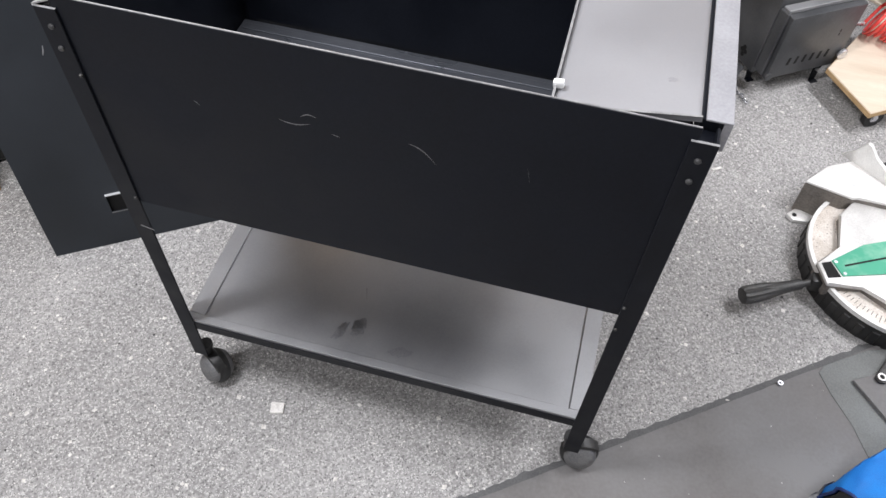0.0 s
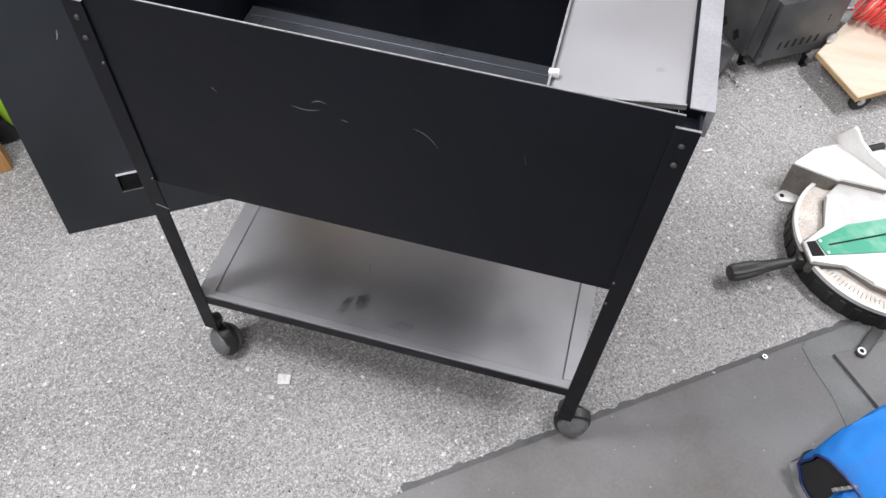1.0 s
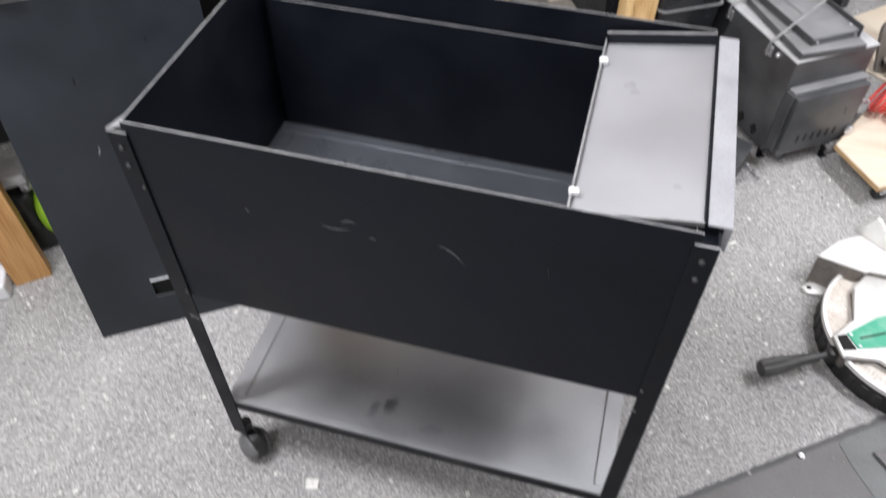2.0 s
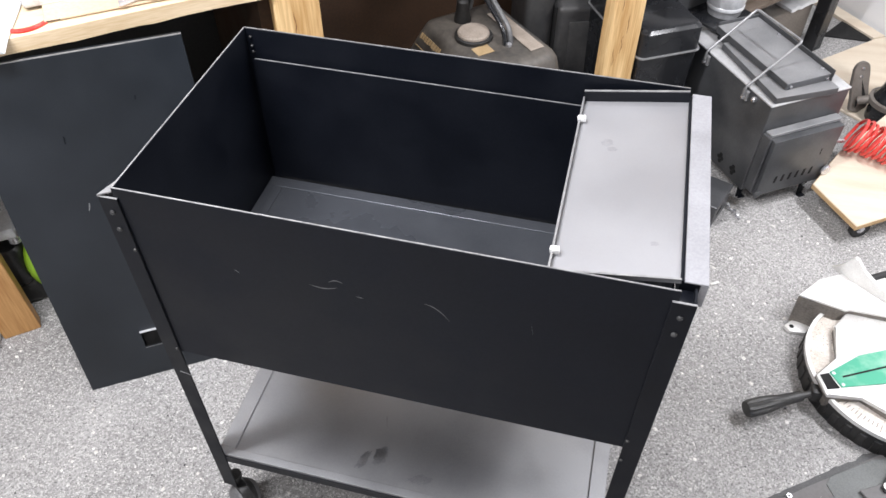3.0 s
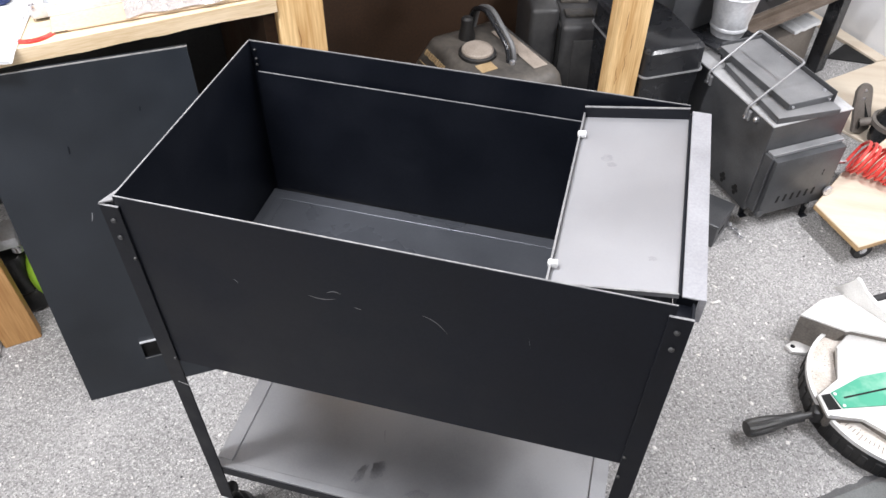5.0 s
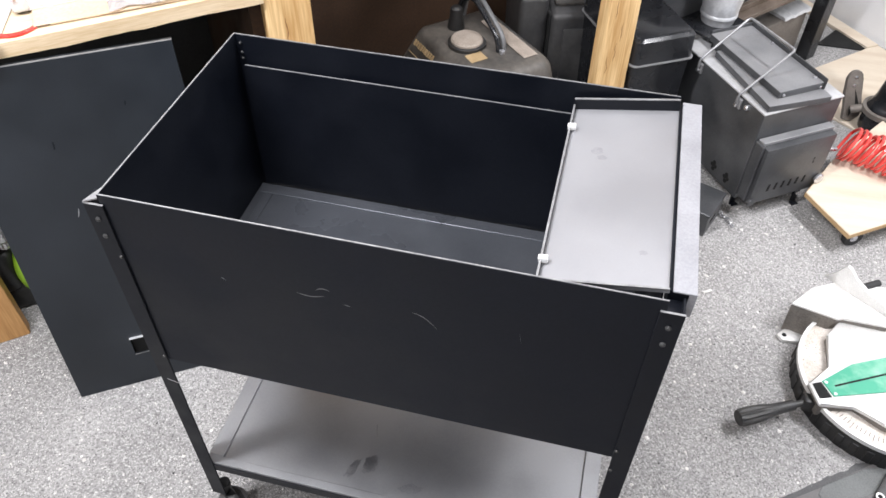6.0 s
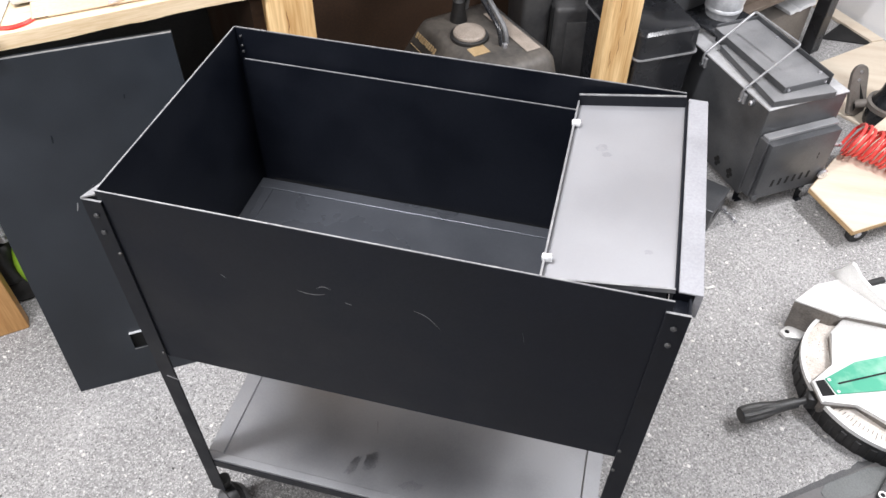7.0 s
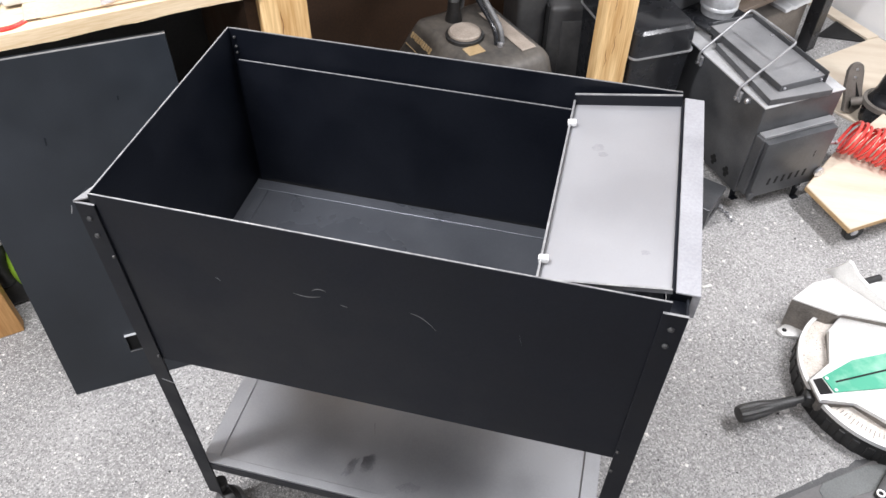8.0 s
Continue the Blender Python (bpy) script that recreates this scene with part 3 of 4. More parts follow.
for a, deep, what in ((0.525, 0.09, "pale pine post at the end of the bench"), (1.400, 0.040, "pale pine post with rough knotty grain")):
    p = thing("post", in_room(a, 0), what, "post", "posts")
    part("timber", box(0, 0.098 if deep > 0.05 else 0.104, 0.0, deep, 0.0, HIGH, 0.004, 2), M_PINE, p)
    random.seed(int(a * 100))
    for k in range(5):
        z, x = 0.36 + 0.075 * k + random.uniform(-0.04, 0.04), random.uniform(0.02, 0.07)
        line = [(x + 0.005 * noise.noise((q * 0.45, k, a)), z + 0.009 * q) for q in range(7)]
        b = loft([[(u - w, -0.0004, v), (u + w, -0.0004, v), (u + w, 0.0006, v), (u - w, 0.0006, v)] for (u, v), w in zip(line, (0.0002, 0.0006, 0.0012, 0.0007, 0.0010, 0.0006, 0.0002))])
        part("knot", b, M_KNOT, p, "brown split in the grain")
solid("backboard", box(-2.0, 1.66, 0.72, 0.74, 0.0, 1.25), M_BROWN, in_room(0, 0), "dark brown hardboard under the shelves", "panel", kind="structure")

# things on the bench
pad = thing("notepad", in_room(-0.042, -0.002, 0.831, -15), "white paper pad hanging over the bench edge", "notepad")
for k in range(5):
    rings = []
    for i in range(9):
        y = 0.21 - 0.235 * i / 8
        z = 0.0015 * k + 0.0006 - (0.0 if y > 0.02 else 0.35 * (0.02 - y) ** 1.3)
        rings.append([(-0.14 + 0.002 * k, y, z), (0.085 - 0.0015 * k, y, z), (0.085 - 0.0015 * k, y, z + 0.0011), (-0.14 + 0.002 * k, y, z + 0.0011)])
    part("sheet", loft(rings), M_PAPER, pad)
for k in range(9):
    part("line", box(-0.10, 0.055, 0.03 + 0.018 * k, 0.033 + 0.018 * k, 0.0078, 0.0081), M_GREYFAB, pad, "faint grey ruled line")
card = thing("cardboard_sheet", in_room(0.108, 0.020, 0.831, -2.5), "flat tan cardboard sheet on the bench", "cardboard")
part("sheet", box(0.0, 0.39, 0.0, 0.40, 0, 0.004, 0.001, 1), M_CARD, card)
part("tape", box(0.004, 0.028, -0.0004, 0.0004, 0.0015, 0.0030), M_HOLE, card, "dark slit")
level = thing("aluminium_level", in_room(0.088, 0.082, 0.8358, 1), "aluminium channel level with grey end fittings", "spirit level")
chan = bmesh.new()
box(0, 0.46, 0, 0.052, 0, 0.004, bm=chan)
box(0, 0.46, 0, 0.006, 0.004, 0.024, 0.001, 1, bm=chan)
box(0, 0.46, 0.046, 0.052, 0.004, 0.024, 0.001, 1, bm=chan)
box(0.03, 0.46, 0.020, 0.028, 0.004, 0.016, 0.001, 1, bm=chan)
part("channel", chan, M_GALV, level)
part("end_fitting", box(-0.008, 0.022, -0.003, 0.055, 0.0, 0.026, 0.005, 3), M_GALV, level, "worn grey end fitting", True)
part("screw", turned([(0.006, 0.024), (0.006, 0.029), (0.003, 0.030)], 12), M_ZINC, level, "", True)
strap = [(0.078 + 0.06 * t, 0.006 + 0.045 * t * t + 0.004 * t, 0.830) for t in [i / 12 - 0.5 for i in range(20)]]
solid("red_strap", loft([[(x, y - 0.006, z), (x, y + 0.006, z), (x, y + 0.006, z + 0.003), (x, y - 0.006, z + 0.003)] for x, y, z in strap]), M_RED,
      in_room(0.0, 0.003), "red webbing strap curled on the bench", "strap")
dark = thing("screwdriver_handle", in_room(-0.005, 0.165, 0.834, 10), "dark blue and black plastic tool handle", "tool")
b = turned([(0.005, 0.0), (0.016, 0.004), (0.019, 0.03), (0.016, 0.06), (0.020, 0.10), (0.014, 0.115)], 16)
bmesh.ops.transform(b, matrix=pose(-0.06, 0, 0.02, 0, 90), verts=b.verts)
part("grip", b, M_NAVY, dark, "", True)
random.seed(9)
bag_film = bmesh.new()
bmesh.ops.create_grid(bag_film, x_segments=54, y_segments=40, size=0.5)
for v in bag_film.verts:
    x, y = v.co.x, v.co.y
    edge = max(0.0, 1 - (2 * abs(x)) ** 3) * max(0.0, 1 - (2 * abs(y)) ** 3)
    v.co = (x * 0.20, y * 0.15 + 0.012 * noise.noise((x * 5, 3, 0)), 0.004 + edge * (0.012 + 0.040 * abs(noise.noise((x * 5, y * 5, 1))) + 0.018 * abs(noise.noise((x * 13, y * 13, 2)))))
solid("plastic_bag", bag_film, M_POLY, in_room(0.345, 0.082, 0.8355, -3), "crumpled translucent plastic bag on the bench", "plastic bag")
for a, bb in ((0.47, 0.06), (0.445, 0.075)):
    solid("hex_bolt", join(turned([(0.008, 0), (0.008, 0.006)], 6), turned([(0.004, 0.006), (0.004, 0.022)], 10)), M_HOOD, in_room(a, bb, 0.8295), "small dark steel bolt on the bench", "bolt", "bolts on the bench")

# under the bench
tool = thing("garden_blower", Matrix.Translation((-0.757, 0.420, 0.0)) @ pose(0, 0, 0, 0, 0, 40), "lime green and black power tool under the bench", "power tool")
part("base", box(-0.11, 0.015, -0.03, 0.09, 0.0, 0.085, 0.02, 3), M_PLASTIC, tool, "", True)
b = bmesh.new()
bmesh.ops.create_uvsphere(b, u_segments=24, v_segments=14, radius=1)
bmesh.ops.transform(b, matrix=Matrix.Translation((0.035, -0.005, 0.115)) @ Matrix.Diagonal((0.047, 0.058, 0.085, 1)), verts=b.verts)
part("shell", b, M_LIME, tool, "lime green plastic shell", True)
b = turned([(0.03, 0), (0.036, 0.01), (0.036, 0.11), (0.028, 0.12)], 20)
bmesh.ops.transform(b, matrix=pose(-0.03, 0.0, 0.075), verts=b.verts)
part("motor", b, M_PLASTIC, tool, "", True)
b = turned([(0.012, 0), (0.016, 0.004), (0.016, 0.022), (0.010, 0.026)], 16)
bmesh.ops.transform(b, matrix=pose(0.0, -0.01, 0.205), verts=b.verts)
part("knob", b, M_ZINC, tool, "chrome knob", True)
part("bracket", box(-0.10, 0.01, -0.03, 0.05, 0.232, 0.262, 0.004, 2), M_GALV, tool, "grey metal bracket", True)
part("stand", box(-0.09, -0.07, 0.0, 0.02, 0.08, 0.235), M_PLASTIC, tool)
b = box(-0.06, 0.03, -0.05, 0.03, 0, 0.05, 0.006, 2)
solid("white_block", b, M_PAPER, Matrix.Translation((-0.805, 0.245, 0)) @ pose(0, 0, 0, 0, 0, 30), "small white foam block on the floor", "block")

# ---- generator ----
GEN = Matrix(((0.69, 0.72, 0, 0.055), (-0.72, 0.69, 0, 1.275), (0, 0, 1, 0), (0, 0, 0, 1)))
gen = thing("generator", GEN, "dusty black portable generator with a tan fuel cap", "generator")


def rrect(x0, x1, y0, y1, r, z, n=5):
    out = []
    for cx, cy, a0 in ((x1 - r, y1 - r, 0), (x0 + r, y1 - r, 90), (x0 + r, y0 + r, 180), (x1 - r, y0 + r, 270)):
        for k in range(n + 1):
            a = radians(a0 + 90 * k / n)
            out.append((cx + r * math.cos(a), cy + r * math.sin(a), z))
    return out


tank = loft([rrect(-0.015, 0.335, -0.015, 0.275, 0.03, 0.26), rrect(-0.045, 0.345, -0.040, 0.282, 0.03, 0.285), rrect(-0.045, 0.338, -0.034, 0.278, 0.032, 0.33),
             rrect(-0.030, 0.318, 0.014, 0.266, 0.030, 0.408), rrect(-0.022, 0.308, 0.022, 0.258, 0.028, 0.422), rrect(-0.002, 0.29, 0.038, 0.240, 0.022, 0.431)])
body = part("fuel_tank", tank, M_TANK, gen, "dust covered black plastic tank", True)
b = turned([(0.050, 0.0), (0.050, 0.010), (0.045, 0.012), (0.045, 0.018), (0.041, 0.022), (0.010, 0.024), (0.001, 0.024)], 32)
bmesh.ops.transform(b, matrix=pose(0.135, 0.094, 0.430), verts=b.verts)
part("fuel_cap", b, M_CAPTAN, body, "dusty tan round fuel cap", True)
b = turned([(0.050, 0.0), (0.053, 0.003), (0.053, 0.012), (0.0505, 0.014)], 32)
bmesh.ops.transform(b, matrix=pose(0.135, 0.094, 0.4285), verts=b.verts)
part("cap_ring", b, M_PLASTIC, body, "", True)
for dy in (0.0, 0.018):
    part("handle", tube(rounded([(0.212, 0.150 + dy, 0.42), (0.205, 0.150 + dy, 0.468), (0.08, 0.150 + dy, 0.53), (0.01, 0.150 + dy, 0.50), (-0.01, 0.150 + dy, 0.42)], 0.03), 0.0072, 10),
         M_HOOD if dy else M_GLOSS, gen, "bent steel carrying handle", True)
part("bolt", box(0.214, 0.228, 0.148, 0.162, 0.428, 0.440, 0.003, 2), M_ZINC, gen, "bright bolt", True)
pillar = part("pillar", turned([(0.026, 0.420), (0.024, 0.440), (0.019, 0.462), (0.017, 0.490), (0.010, 0.496)], 20), M_PLASTIC, gen, "", True)
pillar.location = (0.04, 0.115, 0)
part("strip", box(0.05, 0.275, 0.192, 0.236, 0.4315, 0.4345, 0.001, 1), M_CAPTAN, body, "dusty tan strip")
part("label", box(0.186, 0.226, 0.056, 0.106, 0.4315, 0.4328), M_YELLOW, body, "faded yellow sticker")
for k in range(9):
    x = -0.004 + 0.0125 * k
    b = box(x, x + 0.0088, -0.0010, 0.0010, -0.0085 + 0.002 * (k % 3 == 1), 0.0085)
    bmesh.ops.transform(b, matrix=pose(0, 0.0030, 0.3945, -31.6), verts=b.verts)
    part("letter_bar", b, M_YELLOW, body, "yellow bar")
part("panel_line", box(-0.01, 0.20, -0.0008, 0.0008, -0.0010, 0.0010), M_YELLOW, body, "thin tan line").matrix_basis = pose(0, -0.0140, 0.3690, -31.6)
part("engine", box(0.02, 0.30, 0.02, 0.25, 0.05, 0.262, 0.02, 2), M_PLASTIC, gen)
for y in (-0.03, 0.29):
    part("frame_tube", tube(rounded([(-0.04, y, 0.0), (-0.04, y, 0.30), (0.36, y, 0.30), (0.36, y, 0.0)], 0.05), 0.012, 10), M_PLASTIC, gen, "", True)
for x in (-0.04, 0.36):
    part("frame_tube", tube([(x, -0.03, 0.03), (x, 0.29, 0.03)], 0.010, 10), M_PLASTIC, gen, "", True)
    part("frame_tube", tube([(x, -0.03, 0.25), (x, 0.29, 0.25)], 0.010, 10), M_PLASTIC, gen, "", True)

# ---- hard case and bin behind the second post ----
case = thing("tool_case", Matrix.Translation((0.405, 1.555, 0)) @ pose(0, 0, 0, 0, 0, 18), "upright dusty black plastic hard case", "case")
part("shell", box(0.010, 0.178, 0, 0.32, 0.0, 0.378, 0.018, 3), M_CASE, case, "", True)
part("shell", box(-0.085, 0.006, 0.03, 0.32, 0.0, 0.420, 0.016, 3), M_CASE, case, "", True)
part("seam", box(0.005, 0.011, 0.012, 0.31, 0.02, 0.372), M_HOLE, case, "dark seam between the halves")
for y in (0.055, 0.15):
    part("latch", box(0.030, 0.120, y, y + 0.045, 0.376, 0.388, 0.004, 2), M_TANK, case, "dusty latch", True)
part("handle", tube(rounded([(0.085, 0.21, 0.37), (0.085, 0.21, 0.415), (0.085, 0.29, 0.415), (0.085, 0.29, 0.37)], 0.02), 0.009, 8), M_CASE, case, "", True)
part("foot_rib", box(0.05, 0.14, -0.004, 0.01, 0.03, 0.33, 0.003, 2), M_CASE, case, "", True)

bin_ = thing("storage_bin", Matrix.Translation((0.675, 1.312, 0)) @ pose(0, 0, 0, 0, 0, 31), "glossy black storage bin with a pale-rimmed lid", "bin")
part("body", loft([rrect(0.01, 0.175, 0.01, 0.33, 0.02, 0.0), rrect(0.0, 0.185, 0.0, 0.34, 0.02, 0.385)]), M_GLOSS, bin_, "", True)
part("rim", loft([rrect(-0.006, 0.191, -0.006, 0.346, 0.02, 0.3865), rrect(-0.006, 0.191, -0.006, 0.346, 0.02, 0.3905)]), M_HANDLE, bin_, "pale lid rim", True)
part("lid", loft([rrect(-0.002, 0.187, -0.002, 0.342, 0.02, 0.391), rrect(0.0, 0.185, 0.0, 0.34, 0.02, 0.458), rrect(0.008, 0.177, 0.008, 0.332, 0.02, 0.466)]), M_GLOSS, bin_, "", True)

# ---- black grill behind, with a bucket on its shelf ----
GR = Matrix.Translation((1.007, 1.80, 0.0)) @ pose(0, 0, 0, 0, 0, 48.5)
grill = thing("smoker_grill", GR, "dark grey steel smoker on square legs", "grill")
part("firebox", box(-0.35, 0.50, 0.060, 0.42, 0.33, 0.62, 0.006, 2), M_STOVE, grill, "", True)
part("rail", box(-0.06, 0.52, -0.012, 0.06, 0.318, 0.334, 0.002, 1), M_RUST, grill, "brown-grey angle iron rail")
part("rail_flange", box(-0.06, 0.52, 0.022, 0.029, 0.334, 0.352, 0.001, 1), M_RUST, grill)
for x in (0.478, -0.32):
    for y in (0.0, 0.37):
        part("leg", prism([(x, y), (x + 0.05, y), (x + 0.05, y + 0.05), (x, y + 0.05)], 0.0, 0.33, 0.002, 1), M_GLOSS, grill, "black square leg")
part("ash_door", box(0.10, 0.36, 0.048, 0.06, 0.37, 0.55, 0.003, 1), M_STOVE, grill)
part("shelf", box(-0.27, -0.10, -0.085, 0.06, 0.366, 0.374, 0.001, 1), M_GLOSS, grill, "steel side shelf")
part("shelf_edge", box(-0.27, -0.10, -0.089, -0.0852, 0.353, 0.377), M_GLOSS, grill)
part("shelf_leg", box(-0.25, -0.23, -0.080, -0.060, 0.0, 0.366), M_GLOSS, grill)
carton = thing("grey_carton", GR @ Matrix.Translation((0.20, 0.052, 0)), "dusty grey-brown carton standing under the smoker", "box")
part("body", box(0, 0.26, 0, 0.15, 0, 0.190, 0.003, 2), M_DUSTY, carton)
part("flap", box(0.002, 0.258, 0.002, 0.074, 0.1902, 0.1925), M_DUSTY, carton)
rings = []
for k in range(9):
    x = 0.115 + 0.145 * k / 8
    w = 0.004 * noise.noise((k * 0.8, 2, 0))
    rings.append([(x, -0.012 + w, 0.196 + w), (x, 0.065 - w, 0.199), (x, 0.065 - w, 0.212 + 2 * w), (x, -0.008 + w, 0.206 + 2 * w)])
solid("folded_paper", loft(rings), M_PAPER, GR @ Matrix.Translation((0.20, 0.052, -0.0025)), "folded white paper lying on the carton", "paper")

bucket = thing("bucket", Matrix.Translation((0.905, 1.665, 0.3745)) @ Matrix.Scale(1.14, 4), "small galvanised steel bucket on the smoker's shelf", "bucket")
part("body", turned([(0.001, 0.002), (0.040, 0.002), (0.042, 0.0), (0.044, 0.006), (0.046, 0.018), (0.049, 0.021), (0.049, 0.027), (0.047, 0.030), (0.058, 0.112), (0.061, 0.113), (0.062, 0.117), (0.060, 0.120),
                     (0.057, 0.118), (0.045, 0.030), (0.038, 0.008), (0.001, 0.008)], 40, False), M_GALV, bucket, "", True)
part("handle", tube([(0.060 * math.cos(a), 0.064 * math.sin(a), 0.112 - 0.02 * abs(math.sin(a))) for a in [math.pi * i / 16 for i in range(17)]], 0.0016, 6), M_ZINC, bucket, "wire bail", True)

# ---- camp stove ----
STOVE = Matrix.Translation((1.036, 1.232, 0.0)) @ pose(0, 0, 0, 0, 0, 34.5)
stove = thing("camp_stove", STOVE, "small dusty black steel box stove with a wire handle", "stove")
b = box(0, 0.26, 0, 0.39, 0.05, 0.345, 0.002, 1)
body = part("body", b, M_STOVE, stove)
part("top", box(-0.002, 0.262, -0.002, 0.392, 0.345, 0.350, 0.001, 1), M_STOVESHEET, stove, "light grey top sheet")
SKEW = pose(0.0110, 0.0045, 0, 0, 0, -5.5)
# plate and hatch have thin tops in a paler grey than their sides
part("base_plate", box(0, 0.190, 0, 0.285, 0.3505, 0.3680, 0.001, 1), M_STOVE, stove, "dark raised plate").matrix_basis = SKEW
part("base_top", box(0.0005, 0.1895, 0.0005, 0.2845, 0.3682, 0.3694), M_STOVETOP, stove, "paler grey plate top").matrix_basis = SKEW
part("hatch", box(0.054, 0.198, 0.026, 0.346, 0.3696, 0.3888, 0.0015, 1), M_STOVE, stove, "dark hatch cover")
part("hatch_top", box(0.0545, 0.1975, 0.0265, 0.3455, 0.3890, 0.3902), M_STOVETOP, stove, "paler grey hatch top")
part("hatch_flange", box(0.1985, 0.2025, 0.020, 0.352, 0.3696, 0.4030, 0.001, 1), M_STOVE, stove)
part("hatch_foot", box(0.060, 0.192, 0.290, 0.340, 0.3504, 0.3695), M_STOVE, stove)
part("hatch_flange", box(0.058, 0.1983, 0.3465, 0.3500, 0.3696, 0.4000, 0.001, 1), M_STOVE, stove)
for y in (0.012, 0.20):
    part("hatch_bolt", turned([(0.005, 0), (0.005, 0.004), (0.002, 0.005)], 10), M_ZINC, stove, "", True).matrix_basis = pose(0.188, y + 0.04, 0.390)
for x in (0.05, 0.17):
    part("hatch_bolt", turned([(0.004, 0), (0.004, 0.003), (0.002, 0.004)], 10), M_ZINC, stove, "", True).matrix_basis = pose(x + 0.018, 0.026, 0.379, 90)
part("wire_handle", tube(rounded([(-0.012, 0.286, 0.325), (-0.014, 0.286, 0.352), (0.111, 0.272, 0.470), (0.119, 0.088, 0.470), (-0.014, 0.098, 0.352), (-0.012, 0.098, 0.325)], 0.010), 0.0036, 8), M_HANDLE, stove, "bright bent wire handle", True)
for y in (0.288, 0.100):
    part("pivot", box(-0.009, 0.000, y - 0.013, y + 0.011, 0.308, 0.340, 0.002, 1), M_STOVETOP, stove, "worn grey pivot plate")
    part("pivot_pin", turned([(0.006, 0), (0.006, 0.006), (0.003, 0.008)], 10), M_ZINC, stove, "", True).matrix_basis = pose(-0.009, y, 0.318, 0, -90)
b = turned([(0.008, 0), (0.008, 0.008), (0.004, 0.012)], 8)
part("wing_nut", b, M_ZINC, stove, "", True).matrix_basis = pose(0.0, 0.064, 0.33, 0, -90)
door = part("door", box(0.012, 0.246, -0.046, -0.001, 0.060, 0.256, 0.003, 2), M_STOVE, stove, "door box with a row of air slots", True)
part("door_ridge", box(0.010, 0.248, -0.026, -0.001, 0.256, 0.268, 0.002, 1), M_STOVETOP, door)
part("door_side", box(0.002, 0.012, -0.034, -0.001, 0.068, 0.262, 0.002, 1), M_STOVE, door)
for k in range(6):
    x = 0.064 + 0.0246 * k
    b = prism([(-0.004, 0), (0.004, 0), (0.006, 0.024), (-0.001, 0.024)], 0, 0.0008)
    bmesh.ops.transform(b, matrix=pose(x, -0.0461, 0.098, 90), verts=b.verts)
    part("air_slot", b, M_HOLE, door, "black air slot")
for z in (0.17, 0.182):
    part("mark", box(0.196, 0.199, -0.0466, -0.046, z - 0.004, z + 0.004), M_HOLE, door)
b = turned([(0.004, 0), (0.015, 0.004), (0.016, 0.010), (0.013, 0.013), (0.004, 0.013)], 18)
part("knob", b, M_ZINC, door, "round bright knob", True).matrix_basis = pose(0.240, -0.046, 0.100, 90)
b = turned([(0.004, 0), (0.011, 0.004), (0.011, 0.010), (0.003, 0.012)], 14)
part("knob", b, M_STOVE, door, "", True).matrix_basis = pose(0.010, -0.046, 0.075, 90)
for y in (0.056, 0.117):
    for dy, dz in ((0, 0.008), (-0.007, -0.002), (0.007, -0.002), (0, -0.014)):
        b = turned([(0.007, 0), (0.007, 0.0008)], 12)
        part("vent_hole", b, M_HOLE, body, "round black vent hole").matrix_basis = pose(-0.0002, y + dy, 0.088 + dz, 0, -90)
for x in (0.022, 0.196):
    for y in (-0.030, 0.355):
        foot = prism([(0.0, 0.0), (0.016, 0.0), (0.022, 0.060), (-0.006, 0.060)], -0.002, 0.002)
        box(-0.004, 0.020, -0.001, 0.001, 0.0, 0.016, bm=foot)
        part("foot", foot, M_LEG, stove, "black bent strip foot").matrix_basis = pose(x, y if x > 0.1 else abs(y), 0, 90)
part("foot_bolt", turned([(0.006, 0), (0.006, 0.006), (0.003, 0.008)], 10), M_ZINC, stove, "", True).matrix_basis = pose(0.204, -0.0325, 0.040, 90)
chain = bmesh.new()
random.seed(3)
for k in range(9):
    c = tube([(0.006 * math.cos(a), 0.0038 * math.sin(a), 0) for a in [2 * math.pi * i / 10 for i in range(11)]], 0.0018, 6, False)
    join(chain, c, Matrix.Translation((0.02 + random.uniform(-0.006, 0.006), 0.003 - 0.0085 * k, 0.005)) @ pose(0, 0, 0, random.uniform(-60, 60), random.uniform(-60, 60), 90))
solid("chain", chain, M_ZINC, STOVE @ Matrix.Translation((-0.052, 0.002, 0)), "short bright steel chain on the floor", "chain", smooth=True)

small = thing("steel_box", Matrix.Translation((0.960, 1.098, 0)) @ pose(0, 0, 0, 0, 0, 68), "small dusty black steel box with a slot", "box")
part("body", box(0, 0.12, 0, 0.15, 0, 0.074, 0.002, 1), M_STOVE, small)
part("lid", box(-0.003, 0.123, -0.003, 0.153, 0.074, 0.084, 0.002, 1), M_STOVE, small)
part("slot", box(0.03, 0.068, -0.0008, 0.0, 0.032, 0.043), M_HOLE, small, "dark slot")

# ---- dolly with an air hose ----
dolly = thing("plywood_dolly", Matrix.Identity(4), "plywood dolly on small black casters", "dolly")
part("deck", prism([(1.334, 1.116), (1.72, 1.387), (1.50, 1.70), (1.325, 1.45), (1.232, 1.272)], 0.066, 0.084, 0.0015, 1), M_DECK, dolly)
part("deck_edge", prism([(1.3335, 1.1145), (1.7215, 1.387), (1.501, 1.702), (1.324, 1.451), (1.2305, 1.272)], 0.068, 0.081), M_PLYEDGE, dolly, "layered plywood edge")
